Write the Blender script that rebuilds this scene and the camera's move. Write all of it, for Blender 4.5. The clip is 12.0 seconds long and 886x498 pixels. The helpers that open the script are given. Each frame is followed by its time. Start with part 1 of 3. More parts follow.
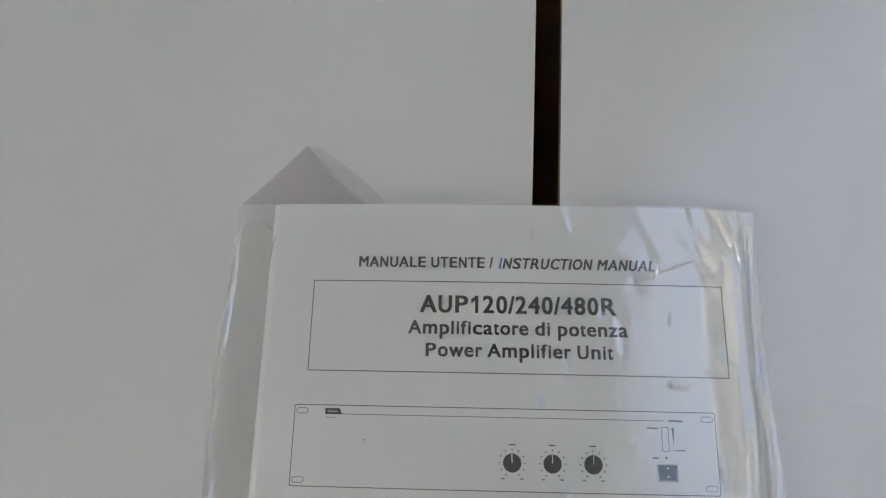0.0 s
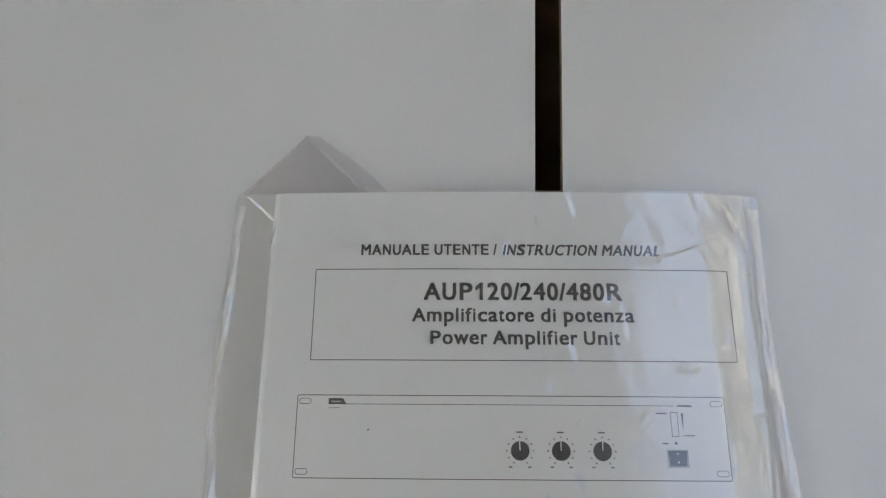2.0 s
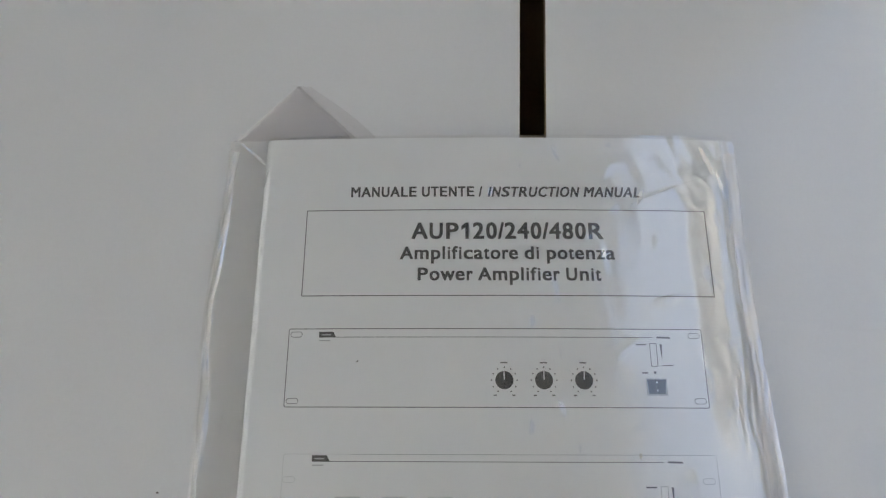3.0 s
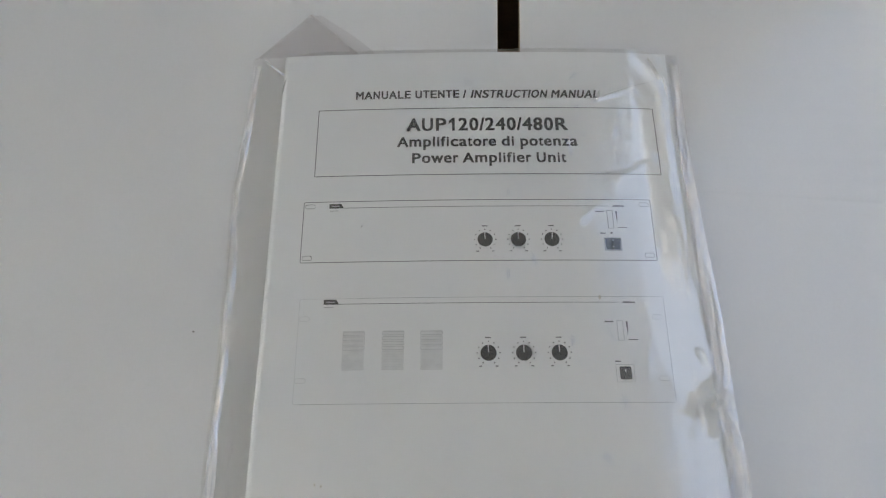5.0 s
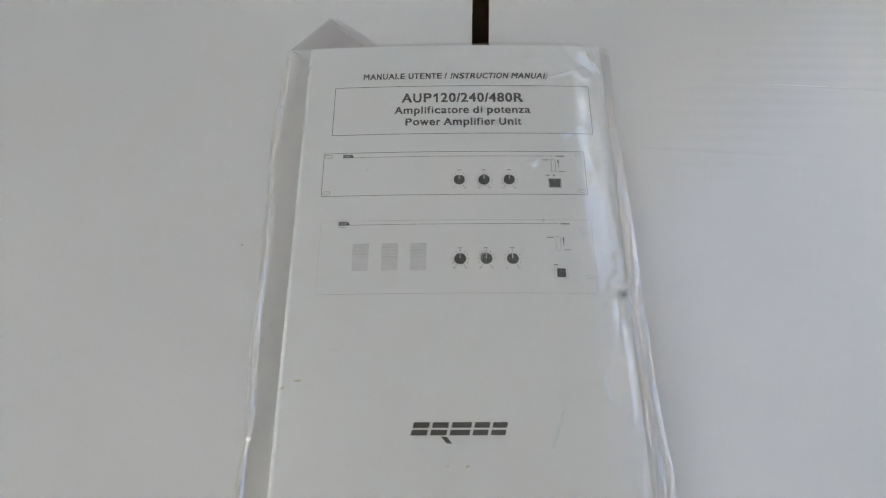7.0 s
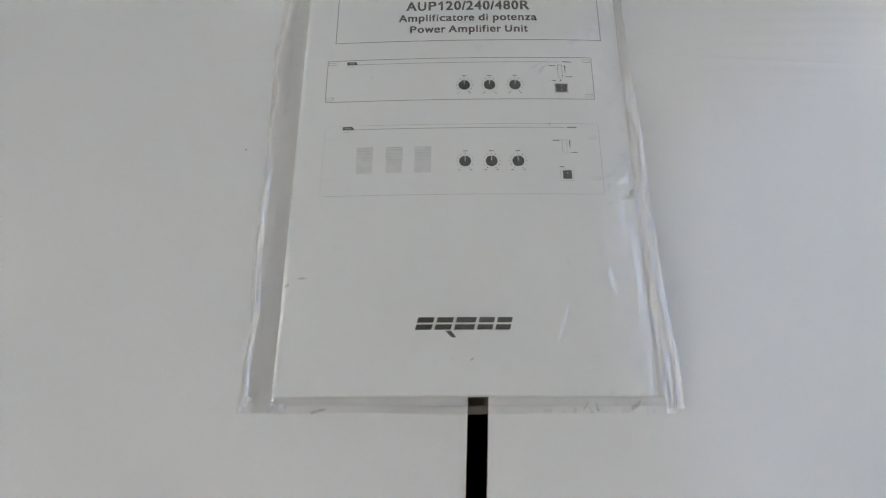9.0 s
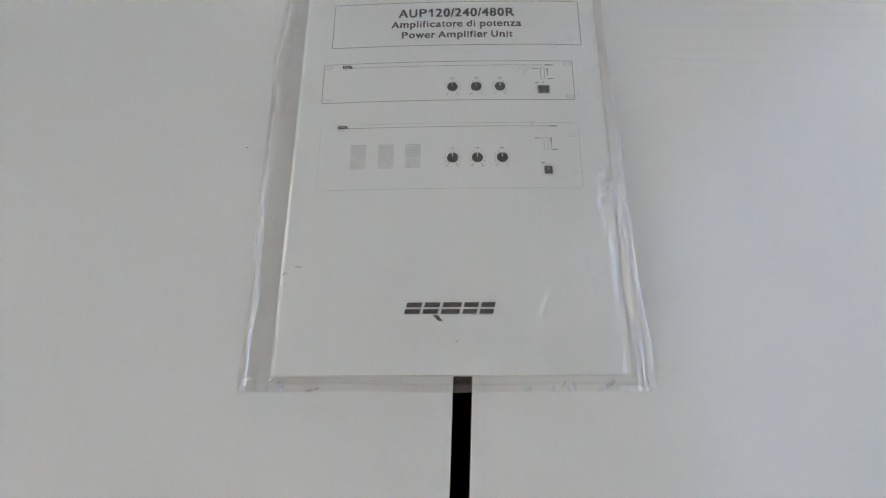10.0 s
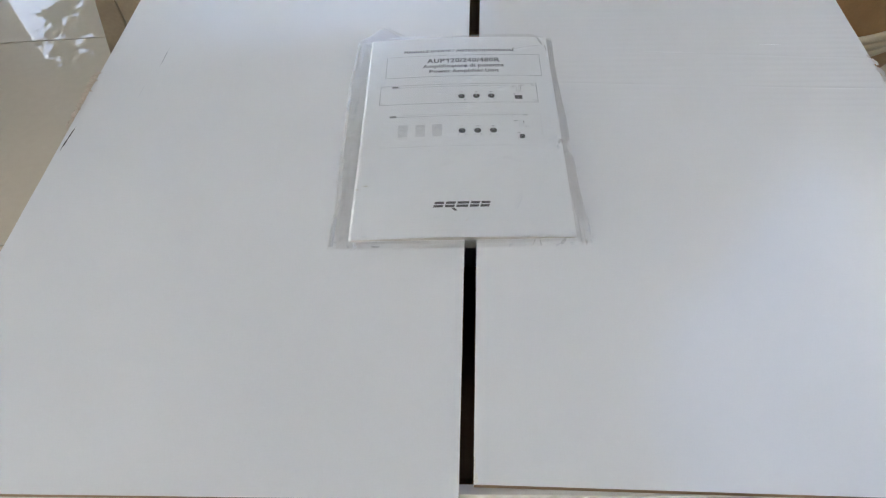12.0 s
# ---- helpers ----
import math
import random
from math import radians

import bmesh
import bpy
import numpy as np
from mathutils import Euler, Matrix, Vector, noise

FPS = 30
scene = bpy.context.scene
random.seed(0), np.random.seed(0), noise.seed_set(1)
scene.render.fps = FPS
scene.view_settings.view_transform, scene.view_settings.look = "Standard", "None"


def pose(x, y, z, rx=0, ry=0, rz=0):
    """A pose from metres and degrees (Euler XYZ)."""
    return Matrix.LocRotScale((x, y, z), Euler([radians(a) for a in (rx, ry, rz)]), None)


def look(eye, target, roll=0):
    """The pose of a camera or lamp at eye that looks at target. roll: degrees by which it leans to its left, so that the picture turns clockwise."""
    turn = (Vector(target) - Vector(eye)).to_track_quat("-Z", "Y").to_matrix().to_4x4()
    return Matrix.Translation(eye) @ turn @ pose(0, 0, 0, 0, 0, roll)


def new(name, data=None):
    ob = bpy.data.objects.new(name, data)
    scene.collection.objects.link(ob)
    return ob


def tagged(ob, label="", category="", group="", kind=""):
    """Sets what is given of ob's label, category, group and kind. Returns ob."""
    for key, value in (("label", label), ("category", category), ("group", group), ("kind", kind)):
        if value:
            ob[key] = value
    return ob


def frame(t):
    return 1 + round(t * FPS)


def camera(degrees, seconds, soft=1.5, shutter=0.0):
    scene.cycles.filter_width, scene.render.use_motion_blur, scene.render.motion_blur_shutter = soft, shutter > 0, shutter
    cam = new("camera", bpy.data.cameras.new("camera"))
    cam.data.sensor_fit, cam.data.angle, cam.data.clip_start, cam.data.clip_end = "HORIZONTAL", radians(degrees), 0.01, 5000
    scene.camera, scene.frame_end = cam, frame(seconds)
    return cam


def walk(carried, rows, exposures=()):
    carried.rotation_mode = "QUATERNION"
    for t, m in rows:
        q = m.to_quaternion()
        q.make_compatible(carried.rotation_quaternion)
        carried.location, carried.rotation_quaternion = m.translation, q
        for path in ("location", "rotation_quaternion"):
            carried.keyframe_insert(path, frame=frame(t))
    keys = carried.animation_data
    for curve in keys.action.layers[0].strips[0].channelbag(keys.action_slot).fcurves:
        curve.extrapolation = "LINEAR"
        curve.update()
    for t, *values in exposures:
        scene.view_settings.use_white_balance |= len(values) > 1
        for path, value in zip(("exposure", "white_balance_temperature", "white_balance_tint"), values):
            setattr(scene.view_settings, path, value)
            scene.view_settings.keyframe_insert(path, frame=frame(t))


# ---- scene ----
cam = camera(70.0, 12.0, soft=1.2)
PATH = [
    (0, (0.05957, 0.15228, 0.69591), (0.0095, 0.6611, -1.2376), -4.56),
    (0.5, (0.05825, 0.14968, 0.69248), (0.0027, 0.6889, -1.2327), -4.99),
    (1, (0.05778, 0.14863, 0.69057), (0.0099, 0.6932, -1.2333), -4.37),
    (1.5, (0.05767, 0.14873, 0.69119), (0.0215, 0.6872, -1.2346), -3.39),
    (2, (0.05620, 0.14520, 0.69175), (0.0304, 0.6938, -1.2314), -2.40),
    (2.5, (0.05919, 0.13512, 0.69268), (0.0349, 0.6904, -1.2285), -2.27),
    (3, (0.05951, 0.12348, 0.69207), (0.0421, 0.6959, -1.2242), -1.64),
    (3.5, (0.06038, 0.11155, 0.69334), (0.0519, 0.7095, -1.2152), -0.91),
    (3.7, (0.05802, 0.10348, 0.69617), (0.0497, 0.7152, -1.2080), -1.16),
    (5.5, (0.06517, 0.04222, 0.72893), (0.0573, 0.7467, -1.1429), -1.04),
    (6, (0.06900, 0.01687, 0.75957), (0.0530, 0.7538, -1.0996), -1.61),
    (6.5, (0.07188, 0.00322, 0.76470), (0.0508, 0.7560, -1.0881), -1.81),
    (7, (0.07151, -0.00156, 0.76395), (0.0474, 0.7602, -1.0851), -2.04),
    (7.2, (0.07384, -0.00090, 0.76459), (0.0406, 0.7531, -1.0875), -2.73),
    (8.8, (0.07135, -0.03260, 0.74848), (0.0264, 0.6751, -1.1216), -3.75),
    (9, (0.07313, -0.03336, 0.74934), (0.0198, 0.6779, -1.1191), -4.40),
    (9.5, (0.07826, -0.03574, 0.75710), (0.0221, 0.6794, -1.1098), -4.72),
    (10, (0.08068, -0.04723, 0.76207), (0.0142, 0.6913, -1.0954), -5.25),
    (10.5, (0.07800, -0.08048, 0.78039), (0.0061, 0.7083, -1.0561), -5.46),
    (11, (0.06456, -0.13173, 0.82143), (-0.0119, 0.7826, -0.9557), -5.04),
    (11.5, (0.06966, -0.20180, 0.82811), (-0.0062, 0.9020, -0.8380), -4.06),
    (12, (0.07451, -0.25325, 0.82439), (0.0126, 0.9605, -0.7640), -3.29),
]
EXPOSURES = [(0.0, 2.61, 6010, 6.3), (3.0, 2.65, 6010, 6.3), (5.5, 2.74, 6010, 6.3), (7.0, 2.80, 6010, 6.3), (9.5, 2.82, 6010, 6.3), (10.5, 2.82, 6010, 6.3), (11.5, 2.94, 5850, 7), (12.0, 3.06, 5780, 7)]
walk(cam, [(t, look(eye, target, roll)) for t, eye, target, roll in PATH], EXPOSURES)

# ---------------------------------------------------------------- light
world = bpy.data.worlds.new("daylight")
scene.world = world
world.use_nodes = True
wn = world.node_tree
sky = wn.nodes.new("ShaderNodeTexSky")
sky.sky_type = "NISHITA"
sky.sun_disc = False
sky.sun_elevation = radians(32)
sky.sun_rotation = radians(256)
sky.air_density = 0.75
sky.dust_density = 5.0
sky.ozone_density = 1.6
wn.nodes["Background"].inputs["Strength"].default_value = 0.15
haze = wn.nodes.new("ShaderNodeHueSaturation")
haze.inputs["Saturation"].default_value = 0.58
wn.links.new(sky.outputs["Color"], haze.inputs["Color"])
wn.links.new(haze.outputs["Color"], wn.nodes["Background"].inputs["Color"])

sun_data = bpy.data.lights.new("sun", "SUN")
sun_data.energy = 0.8
sun_data.angle = radians(10)
sun_data.color = (1.0, 0.95, 0.88)
sun = new("sun", sun_data)
sun.matrix_world = look((-8.0, -2.0, 5.2), (0.0, 0.0, 0.0))

# ---------------------------------------------------------------- materials


def material(name, color, rough=0.6, metal=0.0, vary=0.08, scale=30.0, fine=400.0, bump=0.1, bump_scale=300.0, bump_mm=0.2, tint=None, spec=0.5, coat=0.0, coat_rough=0.1):
    """A surface with stains at a broad scale, grain at a fine one, and fine relief."""
    m = bpy.data.materials.new(name)
    m.use_nodes = True
    t = m.node_tree
    n, l = t.nodes, t.links
    p = n["Principled BSDF"]
    co = n.new("ShaderNodeTexCoord")
    big, small = n.new("ShaderNodeTexNoise"), n.new("ShaderNodeTexNoise")
    big.inputs["Scale"].default_value, big.inputs["Detail"].default_value = scale, 5.0
    small.inputs["Scale"].default_value, small.inputs["Detail"].default_value = fine, 3.0
    for k in (big, small):
        l.new(co.outputs["Object"], k.inputs["Vector"])
    mixed = n.new("ShaderNodeMath")
    mixed.operation = "MULTIPLY_ADD"
    mixed.inputs[1].default_value = 0.4
    l.new(small.outputs["Fac"], mixed.inputs[0])
    l.new(big.outputs["Fac"], mixed.inputs[2])
    ramp = n.new("ShaderNodeValToRGB")
    dark = [c * (1 - vary) for c in color]
    if tint:
        dark = [c * t0 for c, t0 in zip(dark, tint)]
    ramp.color_ramp.elements[0].position, ramp.color_ramp.elements[1].position = 0.45, 0.95
    ramp.color_ramp.elements[0].color = (*dark, 1)
    ramp.color_ramp.elements[1].color = (*color, 1)
    l.new(mixed.outputs[0], ramp.inputs["Fac"])
    l.new(ramp.outputs["Color"], p.inputs["Base Color"])
    p.inputs["Roughness"].default_value = rough
    p.inputs["Metallic"].default_value = metal
    p.inputs["Specular IOR Level"].default_value = spec
    p.inputs["Coat Weight"].default_value = coat
    p.inputs["Coat Roughness"].default_value = coat_rough
    if bump:
        b, g = n.new("ShaderNodeBump"), n.new("ShaderNodeTexNoise")
        g.inputs["Scale"].default_value, g.inputs["Detail"].default_value = bump_scale, 4.0
        l.new(co.outputs["Object"], g.inputs["Vector"])
        b.inputs["Strength"].default_value, b.inputs["Distance"].default_value = bump, bump_mm / 1000
        l.new(g.outputs["Fac"], b.inputs["Height"])
        l.new(b.outputs["Normal"], p.inputs["Normal"])
    return m


def carton_white():
    """White coated corrugated board: the flutes press through as faint ridges across the sheet."""
    m = material("white_coated_board", (0.77, 0.77, 0.765), 0.5, vary=0.05, scale=7, fine=900, bump=0, spec=0.35, coat=0.7, coat_rough=0.145)
    m.node_tree.nodes["Principled BSDF"].inputs["Coat IOR"].default_value = 1.8
    n, l = m.node_tree.nodes, m.node_tree.links
    p = n["Principled BSDF"]
    co = [k for k in n if k.type == "TEX_COORD"][0]
    place = n.new("ShaderNodeMapping")
    place.inputs["Rotation"].default_value = (0, 0, radians(1.7))
    l.new(co.outputs["Object"], place.inputs["Vector"])
    wave = n.new("ShaderNodeTexWave")
    wave.bands_direction = "Y"
    wave.inputs["Scale"].default_value = 44.0
    wave.inputs["Distortion"].default_value = 0.6
    wave.inputs["Detail"].default_value = 1.0
    l.new(place.outputs["Vector"], wave.inputs["Vector"])
    patch, rough = n.new("ShaderNodeTexNoise"), n.new("ShaderNodeTexNoise")
    patch.inputs["Scale"].default_value = 5.0
    rough.inputs["Scale"].default_value, rough.inputs["Detail"].default_value = 260.0, 4.0
    l.new(co.outputs["Object"], patch.inputs["Vector"])
    l.new(co.outputs["Object"], rough.inputs["Vector"])
    spread = n.new("ShaderNodeMapRange")
    spread.inputs["From Min"].default_value, spread.inputs["From Max"].default_value = 0.36, 0.60
    spread.inputs["To Min"].default_value = 0.35
    l.new(patch.outputs["Fac"], spread.inputs["Value"])
    # the flutes press through on one flap far more than on the other
    split, sided, pressed = n.new("ShaderNodeSeparateXYZ"), n.new("ShaderNodeMapRange"), n.new("ShaderNodeMath")
    l.new(co.outputs["Object"], split.inputs[0])
    l.new(split.outputs["X"], sided.inputs["Value"])
    sided.inputs["From Min"].default_value, sided.inputs["From Max"].default_value = -0.01, 0.07
    sided.inputs["To Min"].default_value, sided.inputs["To Max"].default_value = 0.12, 1.0
    pressed.operation = "MULTIPLY"
    l.new(wave.outputs["Fac"], pressed.inputs[0])
    far, both = n.new("ShaderNodeMapRange"), n.new("ShaderNodeMath")
    l.new(split.outputs["Y"], far.inputs["Value"])
    far.inputs["From Min"].default_value, far.inputs["From Max"].default_value = 0.0, 0.18
    far.inputs["To Min"].default_value, far.inputs["To Max"].default_value = 0.6, 2.0
    both.operation = "MULTIPLY"
    l.new(sided.outputs["Result"], both.inputs[0])
    l.new(far.outputs["Result"], both.inputs[1])
    l.new(both.outputs[0], pressed.inputs[1])
    mul, add = n.new("ShaderNodeMath"), n.new("ShaderNodeMath")
    mul.operation, add.operation = "MULTIPLY", "MULTIPLY_ADD"
    l.new(pressed.outputs[0], mul.inputs[0])
    l.new(spread.outputs["Result"], mul.inputs[1])
    l.new(rough.outputs["Fac"], add.inputs[0])
    add.inputs[1].default_value = 0.12
    l.new(mul.outputs[0], add.inputs[2])
    b = n.new("ShaderNodeBump")
    b.inputs["Strength"].default_value, b.inputs["Distance"].default_value = 0.5, 0.00010
    l.new(add.outputs[0], b.inputs["Height"])
    l.new(b.outputs["Normal"], p.inputs["Normal"])
    l.new(b.outputs["Normal"], p.inputs["Coat Normal"])
    return m


def film(name, haze, rough, tint, shine):
    """Thin clear plastic: lets light straight through, with a glossy skin and a little haze."""
    m = bpy.data.materials.new(name)
    m.use_nodes = True
    n, l = m.node_tree.nodes, m.node_tree.links
    n.remove(n["Principled BSDF"])
    out = n["Material Output"]
    clear, milk, gloss = n.new("ShaderNodeBsdfTransparent"), n.new("ShaderNodeBsdfDiffuse"), n.new("ShaderNodeBsdfGlossy")
    clear.inputs["Color"].default_value = (*tint, 1)
    milk.inputs["Color"].default_value = (0.85, 0.86, 0.87, 1)
    gloss.inputs["Color"].default_value = (1, 1, 1, 1)
    gloss.inputs["Roughness"].default_value = rough
    co, g = n.new("ShaderNodeTexCoord"), n.new("ShaderNodeTexNoise")
    g.inputs["Scale"].default_value, g.inputs["Detail"].default_value = 90.0, 4.0
    l.new(co.outputs["Object"], g.inputs["Vector"])
    b = n.new("ShaderNodeBump")
    b.inputs["Strength"].default_value, b.inputs["Distance"].default_value = 0.6, 0.00028
    l.new(g.outputs["Fac"], b.inputs["Height"])
    l.new(b.outputs["Normal"], gloss.inputs["Normal"])
    body, skin, edge = n.new("ShaderNodeMixShader"), n.new("ShaderNodeMixShader"), n.new("ShaderNodeLayerWeight")
    l.new(b.outputs["Normal"], edge.inputs["Normal"])
    power = n.new("ShaderNodeMath")
    power.operation = "POWER"
    power.inputs[1].default_value = 4.0
    l.new(edge.outputs["Facing"], power.inputs[0])
    body.inputs["Fac"].default_value = haze
    l.new(clear.outputs[0], body.inputs[1])
    l.new(milk.outputs[0], body.inputs[2])
    gain = n.new("ShaderNodeMath")
    gain.operation = "MULTIPLY_ADD"
    gain.inputs[1].default_value, gain.inputs[2].default_value = 0.50, shine
    gain.use_clamp = True
    l.new(power.outputs[0], gain.inputs[0])
    l.new(gain.outputs[0], skin.inputs["Fac"])
    l.new(body.outputs[0], skin.inputs[1])
    l.new(gloss.outputs[0], skin.inputs[2])
    l.new(skin.outputs[0], out.inputs["Surface"])
    return m


BOARD = carton_white()
KRAFT = material("brown_kraft_board", (0.30, 0.20, 0.11), 0.85, vary=0.35, scale=60, fine=900, bump=0.5, bump_mm=0.3)
TORN = material("torn_board_core", (0.66, 0.54, 0.41), 0.9, vary=0.35, scale=120, fine=900, bump=0.6, bump_mm=0.4)
RESIDUE = material("dull_tape_residue", (0.68, 0.65, 0.59), 0.5, vary=0.25, scale=120, fine=900, bump=0.3)
PAPER = material("white_cover_paper", (0.89, 0.90, 0.90), 0.5, vary=0.03, scale=18, fine=1500, bump=0.05)
PAGES = material("page_edges", (0.82, 0.79, 0.71), 0.8, vary=0.2, scale=200, fine=2500, bump=0.3, bump_scale=2500)
INK = material("black_print", (0.014, 0.014, 0.016), 0.45, vary=0.25, scale=300, fine=4000, bump=0)
INK_GREY = material("grey_print", (0.13, 0.13, 0.14), 0.5, vary=0.3, scale=300, fine=4000, bump=0)
INK_PALE = material("pale_grey_print", (0.52, 0.53, 0.54), 0.5, vary=0.2, scale=300, fine=4000, bump=0)
INK_FAINT = material("faded_grey_print", (0.76, 0.77, 0.77), 0.5, vary=0.2, scale=300, fine=4000, bump=0)
INK_WASH = material("light_grey_tint", (0.80, 0.81, 0.81), 0.5, vary=0.15, scale=300, fine=4000, bump=0)
STAIN = material("brownish_stain", (0.74, 0.70, 0.60), 0.6, vary=0.25, scale=300, fine=2000, bump=0)
SPECK_AND_SHADE = material("dark_speck_and_slit_shade", (0.10, 0.085, 0.07), 0.8, vary=0.3, scale=400, fine=2000, bump=0)
BAG = film("clear_plastic_film", 0.008, 0.16, (0.996, 0.996, 0.993), 0.16)
BAG_BACK = film("clear_plastic_film_lower", 0.008, 0.14, (0.994, 0.993, 0.99), 0.03)
BAG_CREASE = film("creased_milky_film", 0.13, 0.22, (0.99, 0.99, 0.99), 0.20)
# milky haze and raised shine stand in for glints on bent film
BAG_GLINT = film("glint_imitating_film", 0.22, 0.20, (0.99, 0.99, 0.99), 0.30)
BAG_FOLD = film("folded_plastic_film", 0.05, 0.14, (0.94, 0.93, 0.93), 0.05)
TILE = material("glossy_cream_tile", (0.61, 0.535, 0.405), 0.012, vary=0.10, scale=3.0, fine=60, bump=0.03, bump_scale=4.0, bump_mm=0.8, spec=0.52)
GROUT = material("tile_grout", (0.34, 0.27, 0.19), 0.9, vary=0.3, scale=30, fine=300, bump=0.4)
PLASTER = material("painted_plaster", (0.54, 0.51, 0.46), 0.8, vary=0.08, scale=2.0, fine=90, bump=0.3, bump_scale=90, bump_mm=0.6)
CEILING = material("white_ceiling_paint", (0.78, 0.77, 0.74), 0.9, vary=0.05, scale=2.0, fine=90, bump=0.2, bump_scale=120, bump_mm=0.4)
WOOD = material("brown_varnished_wood", (0.42, 0.33, 0.21), 0.45, vary=0.35, scale=9, fine=160, bump=0.2, bump_scale=80)
CLAY = material("orange_brown_wicker", (0.50, 0.31, 0.14), 0.6, vary=0.25, scale=14, fine=240, bump=0.4, bump_scale=200, bump_mm=0.6)
CREAM = material("cream_lacquered_cane", (0.66, 0.58, 0.40), 0.4, vary=0.15, scale=25, fine=300, bump=0.2)
LEAF = material("dark_green_leaf", (0.05, 0.095, 0.03), 0.4, vary=0.4, scale=8, fine=90, bump=0.2, bump_scale=60)
BARK = material("grey_brown_bark", (0.16, 0.12, 0.085), 0.9, vary=0.4, scale=20, fine=150, bump=0.8, bump_scale=60, bump_mm=5)
EARTH = material("dry_earth", (0.23, 0.19, 0.13), 0.95, vary=0.35, scale=1.5, fine=30, bump=0.6, bump_scale=20, bump_mm=10)

# ---------------------------------------------------------------- helpers


def mesh_of(name, bm, materials, smooth=False):
    bmesh.ops.recalc_face_normals(bm, faces=bm.faces)
    me = bpy.data.meshes.new(name)
    bm.to_mesh(me)
    bm.free()
    for m in materials if isinstance(materials, (list, tuple)) else [materials]:
        me.materials.append(m)
    if smooth:
        me.polygons.foreach_set("use_smooth", [True] * len(me.polygons))
    return me


def part(name, bm, materials, parent=None, label="", smooth=False):
    ob = new(name, mesh_of(name, bm, materials, smooth))
    if parent:
        ob.parent = parent
    if label:
        tagged(ob, label)
    return ob


def thing(name, label, category, group="", kind="", at=(0, 0, 0)):
    ob = new(name)
    ob.empty_display_size = 0.05
    ob.location = at
    return tagged(ob, label, category, group, kind)


def prism(bm, corners, z0, z1, bevel=0.0):
    """An upright block over a polygon of corners."""
    low = [bm.verts.new((x, y, z0)) for x, y in corners]
    high = [bm.verts.new((x, y, z1)) for x, y in corners]
    faces = [bm.faces.new(low[::-1]), bm.faces.new(high)]
    k = len(corners)
    for i in range(k):
        faces.append(bm.faces.new((low[i], low[(i + 1) % k], high[(i + 1) % k], high[i])))
    if bevel:
        bmesh.ops.bevel(bm, geom=list({e for f in faces for e in f.edges}), offset=bevel, segments=2, affect="EDGES", profile=0.6)
    return bm


def box(x0, x1, y0, y1, z0, z1, bevel=0.0):
    return prism(bmesh.new(), [(x0, y0), (x1, y0), (x1, y1), (x0, y1)], z0, z1, bevel)


def steps(a, b, n):
    return [a + (b - a) * i / n for i in range(n + 1)]


def smoothstep(a, b, v):
    u = min(1.0, max(0.0, (v - a) / (b - a)))
    return u * u * (3 - 2 * u)


def sheet(us, vs, place):
    """A surface over rows of u and v."""
    bm = bmesh.new()
    rows = [[bm.verts.new(place(u, v)) for u in us] for v in vs]
    for a, b in zip(rows, rows[1:]):
        for i in range(len(us) - 1):
            bm.faces.new((a[i], a[i + 1], b[i + 1], b[i]))
    return bm


def tube(bm, points, radii, sides=8):
    """A round bar along points."""
    rings = []
    for i, p in enumerate(points):
        way = (points[min(i + 1, len(points) - 1)] - points[max(i - 1, 0)]).normalized()
        side = way.cross(Vector((0.3, 0.2, 1))).normalized()
        up = side.cross(way)
        rings.append([bm.verts.new(p + (side * math.cos(2 * math.pi * k / sides) + up * math.sin(2 * math.pi * k / sides)) * radii[i]) for k in range(sides)])
    for a, b in zip(rings, rings[1:]):
        for k in range(sides):
            bm.faces.new((a[k], a[(k + 1) % sides], b[(k + 1) % sides], b[k]))
    bm.faces.new(rings[0][::-1])
    bm.faces.new(rings[-1])
    return bm


# ---------------------------------------------------------------- room
floor = tagged(new("floor", mesh_of("floor", box(-3.2, 2.8, -2.6, 2.8, -0.12, -0.004), GROUT)), "cream glossy floor tiles with thin dark joints", "floor", kind="structure")


def wall_with_opening(name, horizontal, at, a, b, o0, o1, oz0, oz1, top, thick, label):
    """A wall with one opening right through it; horizontal: it runs along x."""
    bm = bmesh.new()
    blocks = [(a, o0, 0, top), (o1, b, 0, top), (o0, o1, oz1, top)] + ([(o0, o1, 0, oz0)] if oz0 > 0 else [])
    for u0, u1, z0, z1 in blocks:
        c = [(u0, at), (u1, at), (u1, at + thick), (u0, at + thick)] if horizontal else [(at, u0), (at + thick, u0), (at + thick, u1), (at, u1)]
        prism(bm, c, z0, z1)
    return tagged(new(name, mesh_of(name, bm, PLASTER)), label, "wall", kind="structure")


def ceiling_with_skylight():
    """The ceiling round an open skylight with one corner cut off."""
    bm = bmesh.new()
    for c in (
        [(-3.4, -2.8), (0.91, -2.8), (0.91, 2.8), (-3.4, 2.8)],
        [(2.15, -2.8), (3.0, -2.8), (3.0, 2.8), (2.15, 2.8)],
        [(0.91, -2.8), (2.15, -2.8), (2.15, -0.35), (0.91, -0.35)],
        [(0.91, 1.175), (2.05, 2.35), (2.15, 2.35), (2.15, 2.8), (0.91, 2.8)],
    ):
        prism(bm, c, 2.8, 2.9)
    return bm


